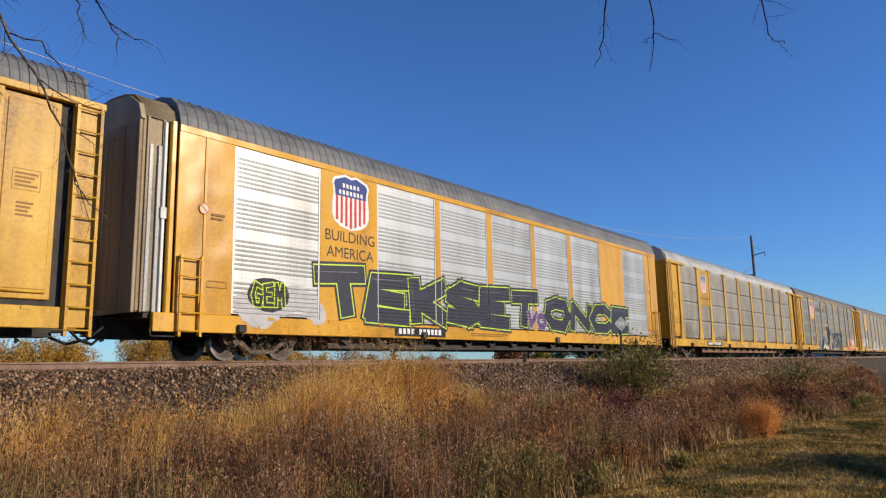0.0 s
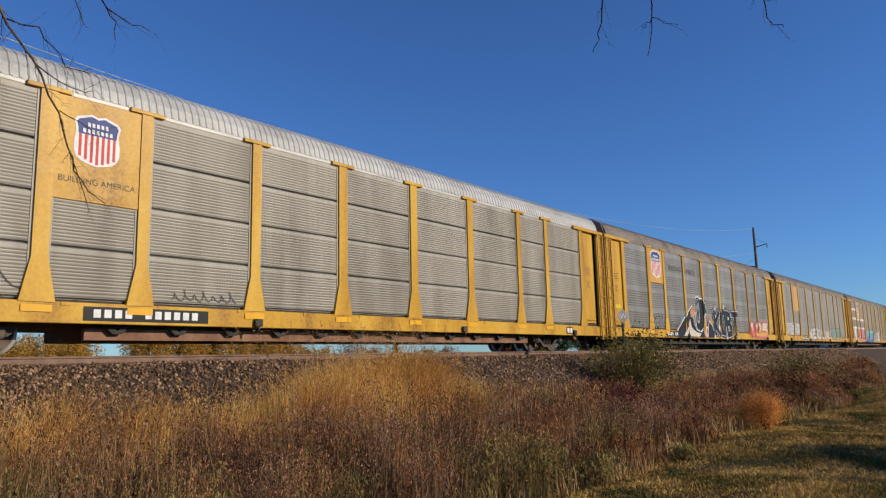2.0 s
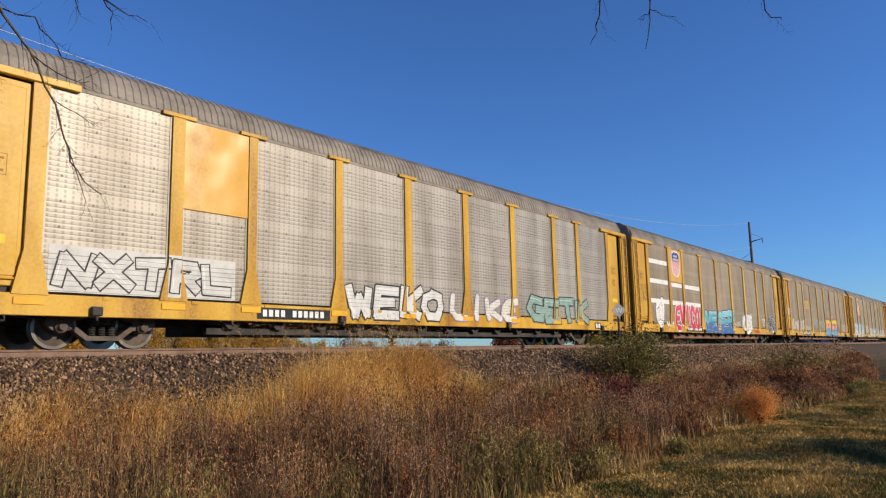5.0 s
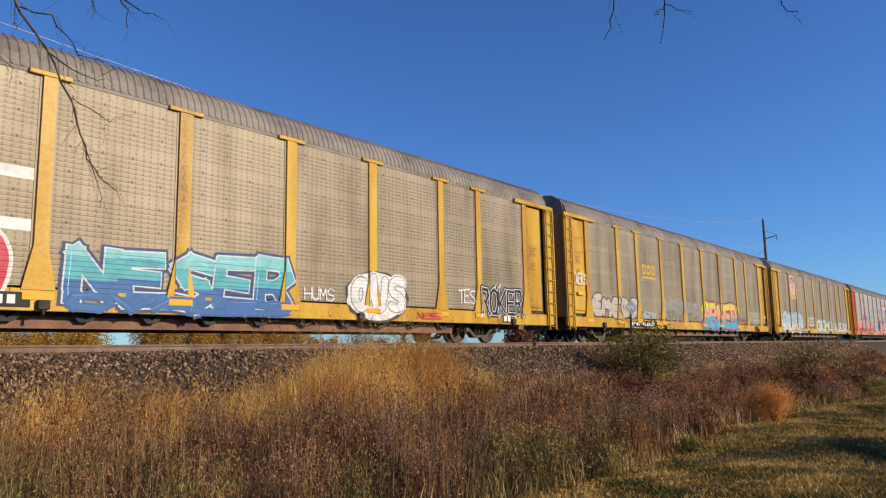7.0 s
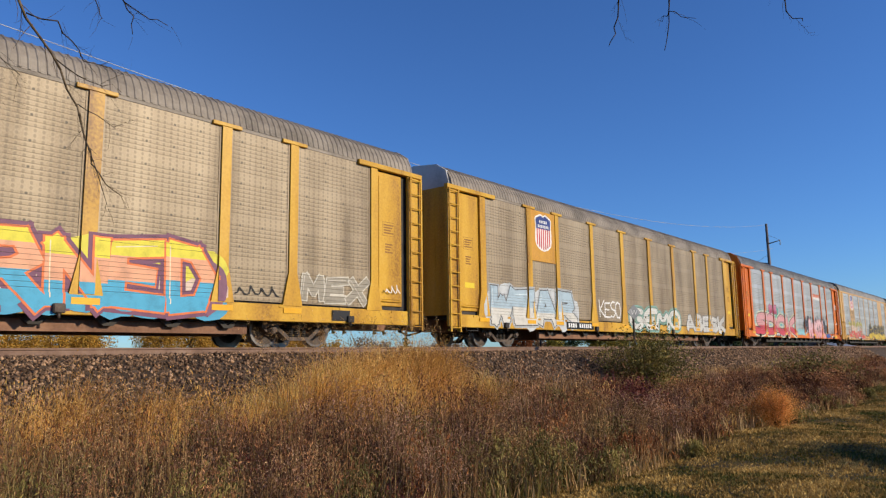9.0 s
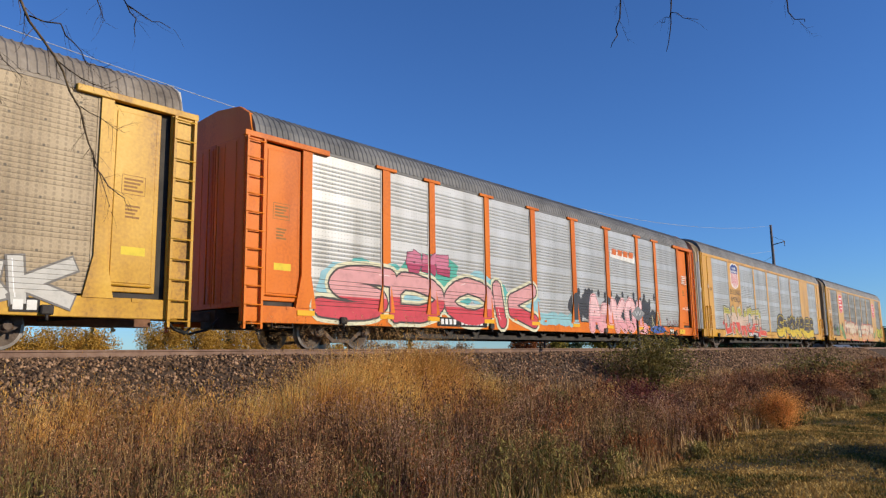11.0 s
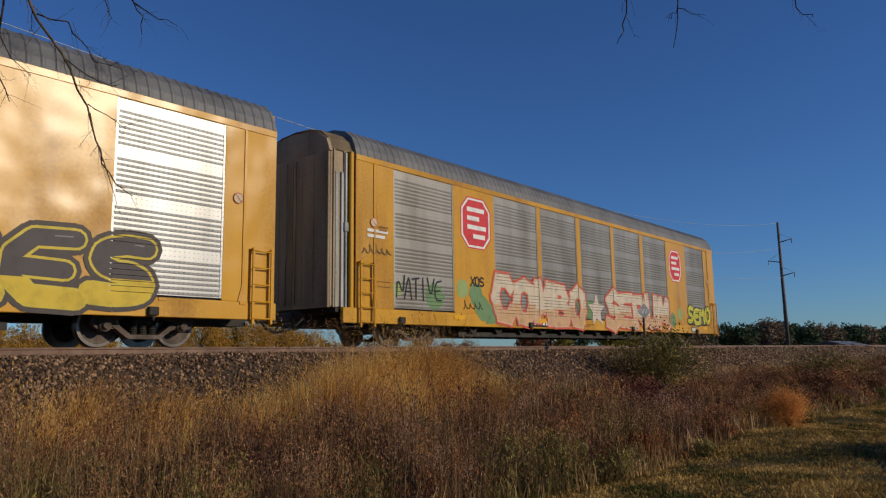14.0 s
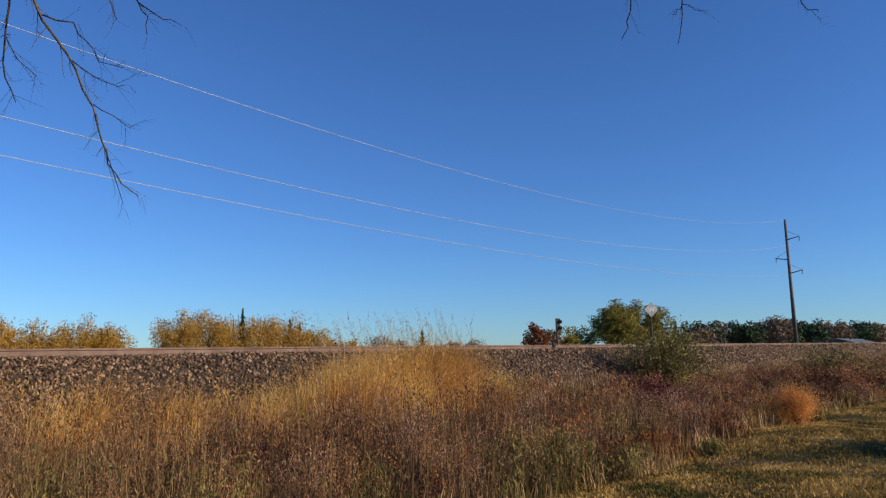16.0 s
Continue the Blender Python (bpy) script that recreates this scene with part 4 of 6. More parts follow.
# -- markings --
class Sheet:
    """Thin coats of paint on a car's near side, each a hair in front of the one before."""

    def __init__(self, y):
        self.bm, self.y, self.mats = bmesh.new(), y, []

    def slot(self, colour):
        m = paint(*colour)
        if m not in self.mats:
            self.mats.append(m)
        return self.mats.index(m)

    def poly(self, pts, colour):
        self.y -= 0.00012
        f = self.bm.faces.new([self.bm.verts.new((x, self.y, z)) for x, z in pts])
        f.material_index = self.slot(colour)

    def line(self, pts, width, colour, sides=8):
        for (xa, za), (xb, zb) in zip(pts, pts[1:]):
            d = math.hypot(xb - xa, zb - za) or 1e-6
            ux, uz = (xb - xa) / d * width / 2, (zb - za) / d * width / 2
            self.poly([(xa + uz, za - ux), (xb + uz, zb - ux), (xb - uz, zb + ux), (xa - uz, za + ux)], colour)
        for x, z in pts:
            self.poly([(x + width / 2 * math.cos(2 * math.pi * i / sides), z + width / 2 * math.sin(2 * math.pi * i / sides)) for i in range(sides)], colour)

    def blob(self, x, z, rx, rz, colour, rough=0.2, n=14):
        self.poly([(x + rx * (1 + rough * (rng.random() - 0.5)) * math.cos(2 * math.pi * i / n), z + rz * (1 + rough * (rng.random() - 0.5)) * math.sin(2 * math.pi * i / n)) for i in range(n)], colour)

    def done(self, name, parent, label):
        if name != "graffiti":
            return part(name, self.bm, self.mats, parent, label)
        # patches that touch are one part
        faces = list(self.bm.faces)
        lo = np.array([[min(v.co.x for v in f.verts), min(v.co.z for v in f.verts)] for f in faces]) - 0.03
        hi = np.array([[max(v.co.x for v in f.verts), max(v.co.z for v in f.verts)] for f in faces]) + 0.03
        free, found = set(range(len(faces))), []
        while free:
            todo, seen = [min(free)], set()
            while todo:
                i = todo.pop()
                if i in free:
                    free.discard(i)
                    seen.add(i)
                    todo += [j for j in np.nonzero((lo <= hi[i]).all(1) & (hi >= lo[i]).all(1))[0] if j in free]
            found.append(sorted(seen))
        for ids in found:
            bm = bmesh.new()
            for i in ids:
                g = bm.faces.new([bm.verts.new(v.co) for v in faces[i].verts])
                g.material_index = faces[i].material_index
            part("graffiti_patch", bm, self.mats, parent, label)
        self.bm.free()

    def lay(self, base, bays, style, post_y):
        """Cuts the paint at the bays' edges and the sheets' slots, and lays each bit on what is under it."""
        bm = self.bm
        if not bm.faces:
            return
        zs = [v.co.z for v in bm.verts]
        xs = [v.co.x for v in bm.verts]
        cuts = [(q, (0, 0, 1)) for a, b in slots(style) for q in (a, b) if min(zs) < q < max(zs)] + [(1.0, (0, 0, 1))]
        cuts += [(q, (1, 0, 0)) for a, b in bays for q in (a, b) if min(xs) < q < max(xs)]
        for q, n in cuts:
            bmesh.ops.bisect_plane(bm, geom=bm.verts[:] + bm.edges[:] + bm.faces[:], plane_co=Vector(n) * q, plane_no=n)
        out = bmesh.new()
        gaps = slots(style)
        for f in bm.faces:
            c = f.calc_center_median()
            inside = c.z > 1.0 and any(a < c.x < b for a, b in bays)
            if inside and any(a < c.z < b for a, b in gaps):
                continue
            y = -0.040 if c.z < 1.0 else -0.004 if inside else post_y
            g = out.faces.new([out.verts.new((v.co.x, y + (v.co.y - base) * 0.6, v.co.z)) for v in f.verts])
            g.material_index = f.material_index
        bm.free()
        self.bm = out


RIBS = {"fine": (0.066, 0.012, 0.008, 0.02), "mesh": (0.0988, 0.003, 0.006, 0.17), "wide": (0.1097, 0.008, 0.012, 0.17)}


def slots(style):
    """The heights of the open slots between the ribs."""
    pitch, deep, slot, flat = RIBS[style]
    each, found = (HIGH - LOW) / 4, []
    for s in range(4):
        z, top = LOW + s * each + (0.05 if style == "fine" else 0.02), LOW + (s + 1) * each - flat
        while z + pitch < top:
            found.append((z, z + slot))
            z += pitch
    return found


GLYPHS = {
    "A": (((0.02, 0), (0.42, 1), (0.62, 1), (1, 0)), ((0.2, 0.33), (0.82, 0.33))),
    "B": (((0.05, 0), (0.05, 1), (0.7, 0.95), (0.85, 0.75), (0.6, 0.52), (0.05, 0.5)), ((0.6, 0.52), (1, 0.3), (0.8, 0.03), (0.05, 0))),
    "C": (((1, 0.78), (0.72, 1), (0.22, 0.95), (0, 0.5), (0.22, 0.05), (0.75, 0), (1, 0.2)),),
    "D": (((0.05, 0), (0.05, 1), (0.65, 0.95), (1, 0.55), (0.75, 0.06), (0.05, 0)),),
    "E": (((1, 1), (0.05, 0.95), (0.0, 0.02), (1, 0)), ((0.05, 0.5), (0.8, 0.5))),
    "G": (((0.95, 0.9), (0.3, 1), (0, 0.5), (0.25, 0.03), (0.85, 0), (1, 0.42), (0.6, 0.42)),),
    "H": (((0.05, 0), (0.0, 1)), ((0.95, 0), (1, 1)), ((0.05, 0.5), (0.95, 0.5))),
    "I": (((0.5, 0), (0.5, 1)),),
    "K": (((0.1, 0), (0.0, 1)), ((0.95, 1), (0.15, 0.45), (1, 0))),
    "L": (((0.1, 1), (0.0, 0.02), (1, 0)),),
    "M": (((0, 0), (0.1, 1), (0.5, 0.35), (0.9, 1), (1, 0)),),
    "N": (((0.02, 0), (0.05, 1), (0.92, 0.05), (1, 1)),),
    "O": (((0.5, 1), (0.1, 0.85), (0, 0.4), (0.2, 0.03), (0.75, 0), (1, 0.45), (0.9, 0.88), (0.5, 1)),),
    "R": (((0.05, 0), (0.02, 1), (0.75, 0.97), (0.9, 0.68), (0.6, 0.48), (0.1, 0.45)), ((0.5, 0.47), (1, 0))),
    "S": (((1, 0.9), (0.45, 1), (0.05, 0.75), (0.3, 0.52), (0.85, 0.45), (1, 0.2), (0.6, 0), (0, 0.08)),),
    "T": (((0, 0.93), (1, 1)), ((0.5, 0.95), (0.55, 0))),
    "U": (((0, 1), (0.05, 0.2), (0.4, 0), (0.85, 0.12), (1, 1)),),
    "V": (((0, 1), (0.5, 0), (1, 1)),),
    "W": (((0, 1), (0.2, 0), (0.5, 0.7), (0.8, 0), (1, 1)),),
    "X": (((0, 1), (1, 0)), ((0, 0), (1, 1))),
    "1": (((0.15, 0.75), (0.55, 1), (0.5, 0)),),
    "2": (((0.05, 0.75), (0.35, 1), (0.9, 0.85), (0.8, 0.5), (0.02, 0.02), (1, 0.05)),),
    "5": (((0.95, 1), (0.2, 0.98), (0.12, 0.55), (0.7, 0.6), (1, 0.3), (0.7, 0.0), (0, 0.05)),),
}


def stroke_polys(pts, width, soft):
    """A broad stroke as quads: square ends, or round ones."""
    out, h = [], width / 2
    for (xa, za), (xb, zb) in zip(pts, pts[1:]):
        d = math.hypot(xb - xa, zb - za) or 1e-6
        ux, uz = (xb - xa) / d * h, (zb - za) / d * h
        k = 0.0 if soft else 0.72
        xa, za, xb, zb = xa - ux * k, za - uz * k, xb + ux * k, zb + uz * k
        out.append([(xa + uz, za - ux), (xb + uz, zb - ux), (xb - uz, zb + ux), (xa - uz, za + ux)])
    if soft:
        out += [[(x + h * math.cos(math.pi * i / 5), z + h * math.sin(math.pi * i / 5)) for i in range(10)] for x, z in pts]
    return out


def above(poly, cut):
    """The share of a polygon that lies over the height cut."""
    out = []
    for (xa, za), (xb, zb) in zip(poly, poly[1:] + poly[:1]):
        if za >= cut:
            out.append((xa, za))
        if (za >= cut) != (zb >= cut):
            f = (cut - za) / (zb - za)
            out.append((xa + f * (xb - xa), cut))
    return out


def graffiti(car, s, x0, x1, z0, z1, text, fill, edge, halo=None, thick=0.06, seed=1, second=None, soft=False, spikes=False, weight=0.24, third=None):
    """A row of broad sprayed letters: halo, outline, fill with a second tone above, and a few bright strokes."""
    r = random.Random(seed)
    w, h = (x1 - x0) / len(text), z1 - z0
    bays, post_y = (BAYS_A, -0.024) if car["flush"] else (BAYS_B, -0.058)
    for i, ch in enumerate(text):
        g = Sheet(s.y)
        fat = weight * min(w, h) * r.uniform(0.95, 1.1)
        hh, dz, lean = h * r.uniform(0.9, 1.0), r.uniform(0, 0.06) * h, r.uniform(-0.10, 0.14) * w
        inset = fat / 2 + thick * (0.2 if halo else 0.6)

        def at(a, b):
            return (x0 + w * (i - 0.04) + inset + (1.08 * w - 2 * inset) * a + lean * (b - 0.3) + r.uniform(-0.03, 0.03) * w, z0 + dz + inset + (hh - 2 * inset) * b + r.uniform(-0.03, 0.03) * h)
        strokes = [[at(a, b) for a, b in run] for run in GLYPHS[ch]]
        if soft:
            strokes = [[run[0]] + [q for p, n in zip(run, run[1:]) for q in ((0.7 * p[0] + 0.3 * n[0], 0.7 * p[1] + 0.3 * n[1]), (0.3 * p[0] + 0.7 * n[0], 0.3 * p[1] + 0.7 * n[1]))] + [run[-1]] for run in strokes]
        if halo:
            for run in strokes:
                for q in stroke_polys(run, fat + thick * 4.2, soft):
                    g.poly(q, halo)
        g.y = s.y - 0.006
        if spikes:
            for run in strokes[:1]:
                (ax, az), (bx, bz) = run[0], run[-1]
                g.poly([(ax - fat * 0.6, az), (ax + fat * 0.6, az), (ax - 0.3 * w, az - 0.2 * h)], edge)
                g.poly([(bx - fat * 0.6, bz), (bx + fat * 0.6, bz), (bx + 0.35 * w, bz + 0.22 * h)], edge)
        for run in strokes:
            for q in stroke_polys(run, fat + thick * 1.5, soft):
                g.poly(q, edge)
        for run in strokes:
            for q in stroke_polys(run, fat, soft):
                g.poly(q, fill)
                for cut, tone in ((z0 + 0.42 * h, second), (z0 + 0.74 * h, third)):
                    up = above(q, cut + 0.06 * h * math.sin(i * 2.1)) if tone else []
                    if len(up) > 2:
                        g.poly(up, tone)
        lit = tuple(min(0.75, c * 1.5 + 0.12) for c in (second or fill))
        for run in strokes[:1]:
            g.line([(a - fat * 0.22, b + fat * 0.12) for a, b in run[:2]], thick * 0.35, lit, 5)
        s.y -= 0.0008
        g.lay(-0.05, bays, car["style"], post_y)
        g.done("graffiti_letter", car, "")


def scrawl(s, x0, x1, z0, z1, colour, seed, width=0.03):
    """A quick handwritten flourish of one looping line."""
    r = random.Random(seed)
    loops = max(2, int((x1 - x0) / (0.55 * (z1 - z0) + 0.08)))
    n, pts = loops * 9, []
    tall = [r.uniform(0.45, 1.0) for _ in range(loops + 1)]
    for i in range(n + 1):
        u = i / 9
        a = tall[int(u) % len(tall)] * (z1 - z0) * 0.5
        turn = 2 * math.pi * u
        pts.append((x0 + (x1 - x0) * i / n + 0.5 * a * math.sin(turn + 0.6), z0 + a * (1 - math.cos(turn)) + r.uniform(-0.02, 0.02)))
    s.line(pts, width, colour, 5)


def shield(s, cx, cz, w, h):
    """A railway shield: white rim, blue head, red and white stripes below."""
    def outline(k):
        right = [(0.06, 0.475), (0.15, 0.5), (0.27, 0.46), (0.37, 0.43), (0.44, 0.41), (0.49, 0.33), (0.46, 0.22), (0.45, 0.12), (0.48, -0.05), (0.48, -0.24), (0.42, -0.36), (0.29, -0.44), (0.12, -0.48), (0.0, -0.5)]
        pts = right + [(-x, z) for x, z in right[-2::-1]] + [(0.0, 0.455)]
        return [(cx + x * w * k, cz + z * h * k) for x, z in pts]
    s.poly(outline(1.045), (0.75, 0.74, 0.70))
    s.poly(outline(1.0), (0.72, 0.71, 0.68))
    for i in range(7):
        x = cx + (i - 3) * w * 0.125
        low = -0.485 + 0.03 * abs(i - 3) ** 1.35
        s.poly([(x - w * 0.032, cz + low * h), (x + w * 0.032, cz + low * h), (x + w * 0.032, cz + 0.10 * h), (x - w * 0.032, cz + 0.10 * h)], (0.52, 0.045, 0.05))
    head = [(0.05, 0.45), (0.15, 0.475), (0.27, 0.435), (0.36, 0.405), (0.42, 0.385), (0.46, 0.32), (0.43, 0.22), (0.42, 0.1)]
    s.poly([(cx + x * w, cz + z * h) for x, z in head] + [(cx - x * w, cz + z * h) for x, z in head[::-1]] + [(cx, cz + 0.43 * h)], (0.03, 0.055, 0.21))
    for k, n in ((0.30, 5), (0.17, 7)):
        for i in range(n):
            x = cx + (i - (n - 1) / 2) * w * 0.098
            s.poly([(x - w * 0.028, cz + (k - 0.035) * h), (x + w * 0.032, cz + (k - 0.04) * h), (x + w * 0.028, cz + (k + 0.04) * h), (x - w * 0.032, cz + (k + 0.045) * h)], (0.72, 0.71, 0.68))


def octagon(s, cx, cz, w, h):
    def ring(kw, kh):
        c = 0.28
        return [(cx + a * kw * w / 2, cz + b * kh * h / 2) for a, b in ((1, 1 - c * 1.6), (1 - c * 1.6, 1), (-1 + c * 1.6, 1), (-1, 1 - c * 1.6), (-1, -1 + c * 1.6), (-1 + c * 1.6, -1), (1 - c * 1.6, -1), (1, -1 + c * 1.6))]
    s.poly(ring(1.06, 1.05), (0.62, 0.05, 0.055))
    s.poly(ring(1.0, 1.0), (0.78, 0.76, 0.72))
    s.poly(ring(0.90, 0.92), (0.62, 0.05, 0.055))
    for i, (a, b) in enumerate(((-0.3, 0.3), (-0.3, 0.12), (-0.3, 0.36), (-0.1, 0.32))):
        z = cz + (0.27 - 0.18 * i) * h
        s.poly([(cx + a * w, z - 0.045 * h), (cx + b * w, z - 0.045 * h), (cx + b * w, z + 0.045 * h), (cx + a * w, z + 0.045 * h)], (0.78, 0.76, 0.72))


def number_plate(car, x0, x1, z0, z1):
    """The car's stencilled number on a black field, as plain bars."""
    s = Sheet(-0.048)
    s.poly([(x0, z0), (x1, z0), (x1, z1), (x0, z1)], (0.012, 0.012, 0.012))
    w, n = x1 - x0, 11
    for i in range(n):
        if i == 4:
            continue
        x = x0 + w * (0.07 + 0.86 * i / n)
        s.poly([(x, z0 + 0.06), (x + w * 0.052, z0 + 0.06), (x + w * 0.052, z1 - 0.05), (x, z1 - 0.05)], (0.72, 0.72, 0.70))
    s.done("number_field", car, "black field with white stencilled marks")


def small_print(s, x0, x1, z0, z1, colour, lines=3):
    for i in range(lines):
        z = z1 - (z1 - z0) * (i + 0.5) / lines
        t = (z1 - z0) / lines * 0.28
        s.poly([(x0, z - t), (x1 - 0.3 * (x1 - x0) * ((i * 7) % 3) / 2, z - t), (x1 - 0.3 * (x1 - x0) * ((i * 7) % 3) / 2, z + t), (x0, z + t)], colour)


def frame_box(s, x0, x1, z0, z1, colour, t=0.02):
    for a, b, c, d in ((x0, x1, z0, z0 + t), (x0, x1, z1 - t, z1), (x0, x0 + t, z0, z1), (x1 - t, x1, z0, z1)):
        s.poly([(a, c), (b, c), (b, d), (a, d)], colour)


BAYS_B = [(2.05, 4.6), (4.9, 6.6), (6.85, 9.4), (9.65, 12.2), (12.5, 15.1), (15.4, 17.95), (18.25, 20.95), (21.2, 22.9), (23.15, 25.7)]
POSTS_B = [(1.75, 2.05), (4.6, 4.9), (6.6, 6.85), (9.4, 9.65), (12.2, 12.5), (15.1, 15.4), (17.95, 18.25), (20.95, 21.2), (22.9, 23.15)]
BAYS_A = [(2.85, 5.5), (7.65, 10.28), (10.52, 13.1), (13.4, 16.0), (16.25, 18.8), (19.1, 21.65), (24.0, 26.5)]
PLATES_A = [(1.4, 2.85), (5.5, 7.65), (21.65, 24.0), (26.5, 27.9)]
POSTS_A = [(10.28, 10.52), (13.1, 13.4), (16.0, 16.25), (18.8, 19.1)]
SIDES = ((0.0, 0), (WIDE, 180))


def onto(ob, x, y, turn, w):
    """Sets a side piece on the near or the far side."""
    ob.location = (x, y, 0) if not turn else (x + w, y, 0)
    ob.rotation_euler = (0, 0, radians(turn))


def body_shell(car, x0, x1, roof, high, pitch=0.30):
    bm = bmesh.new()
    box(bm, x0, x1, 0.075, WIDE - 0.075, 1.0, 5.06)
    part("inner_shell", bm, BLACK_STEEL, car, "dark interior behind the side panels")
    share("roof", roof_mesh(x0, x1, roof, high, pitch), car, label="ribbed vaulted sheet metal roof")


def end_door(car, x, s, material, trim, drop=0.0):
    """The end doors: two ribbed leaves with a peak, hinge bars and a lock rod."""
    for y0, y1 in ((0.1, WIDE / 2 - 0.01), (WIDE / 2 + 0.01, WIDE - 0.1)):
        bm = bmesh.new()
        box(bm, min(x, x + s * 0.07), max(x, x + s * 0.07), y0, y1, 0.98, 5.1, 0.01)
        for k in range(3):
            y = y0 + (y1 - y0) * (k + 0.5) / 3
            box(bm, min(x + s * 0.07, x + s * 0.082), max(x + s * 0.07, x + s * 0.082), y - 0.16, y + 0.16, 1.1, 5.0, 0.004)
        part("end_door", bm, material, car, "grimy folding end door leaf")
    bm = bmesh.new()
    a = [(0.06, 5.1), (0.2, 5.62), (0.6, 5.88), (WIDE / 2, 5.98), (WIDE - 0.6, 5.88), (WIDE - 0.2, 5.62), (WIDE - 0.06, 5.1)]
    a = [(y, z - drop * (z > 5.1)) for y, z in a]
    p = [bm.verts.new((x + s * 0.06, y, z)) for y, z in a]
    q = [bm.verts.new((x - s * 0.05, y, z)) for y, z in a]
    bm.faces.new(p)
    bm.faces.new(q)
    for i in range(len(a)):
        bm.faces.new((p[i], p[(i + 1) % 7], q[(i + 1) % 7], q[i]))
    bmesh.ops.recalc_face_normals(bm, faces=bm.faces)
    part("end_peak", bm, trim, car)
    bm = bmesh.new()
    for y in (WIDE / 2 - 0.2, WIDE / 2 + 0.2):
        rod(bm, (x + s * 0.13, y, 1.1), (x + s * 0.13, y, 5.0), 0.02, sides=6)
    part("lock_rod", bm, material, car)


def car_b(name, label, paint_mat, panel, style, roof, peak=None):
    """Open-post auto carrier: posts with T heads, ribbed panels between, a sliding end door and tall corner ladders."""
    car = thing(name, label, "rail car", "freight train")
    car["flush"], car["style"], car["strips"] = 0, style, 1
    body_shell(car, 0.35, 27.45, roof, 5.95, 0.17)
    underframe(car, 0.2, 27.6, panel in (STEEL_TAN, STEEL_DULL))
    sill(car, 0.3, 27.5, paint_mat)
    for y, turn in SIDES:
        for i, (a, b) in enumerate(BAYS_B):
            o = share("panel", panel_mesh(b - a, style, panel), car)
            onto(o, a, y, turn, b - a)
        for a, b in POSTS_B + [(25.7, 25.95)]:
            o = share("post", post_mesh(paint_mat, b - a, True), car)
            onto(o, a, y, turn, b - a)
        for a, b in ((0.62, 1.75), (25.95, 27.0)):
            def make(bm, w=b - a):
                box(bm, 0, w, 0.02, 0.07, 1.12, 4.92, 0.015)
                box(bm, 0.1, w - 0.1, 0.005, 0.02, 1.3, 4.8, 0.01)
                rod(bm, (0.1, -0.01, 1.25), (w - 0.1, -0.01, 1.25), 0.02, sides=5)
                return paint_mat
            o = share("side_door", kept(("side_door", round(b - a, 2), paint_mat.name), make), car)
            onto(o, a, y, turn, b - a)
        for a, b in ((0.0, 2.6), (25.2, 27.8)):
            o = share("door_header", kept(("header", round(b - a, 2), paint_mat.name), lambda bm, w=b - a: (box(bm, 0, w, -0.1, 0.05, 4.96, 5.1, 0.012), paint_mat)[1]), car)
            onto(o, a, y, turn, b - a)
        onto(share("eave_strip", kept(("eave", roof.name), lambda bm: (box(bm, 0, 26.9, -0.012, 0.05, 5.0, 5.13, 0.01), roof)[1]), car), 0.45, y, turn, 26.9)
        for a in (0.02, 27.2):
            o = share("corner_plate", kept(("corner", paint_mat.name), lambda bm: (box(bm, 0, 0.56, -0.05, 0.03, 0.62, 5.0, 0.012), paint_mat)[1]), car)
            onto(o, a, y, turn, 0.56)
            o = share("ladder", ladder_mesh(0.46, 0.45, 4.95, 11, paint_mat), car)
            onto(o, a + 0.05, y, turn, 0.46)
    for x, s in ((0.35, -1), (27.45, 1)):
        end_door(car, x, s, END_GREY if peak is None else paint_mat, peak or roof)
    return car


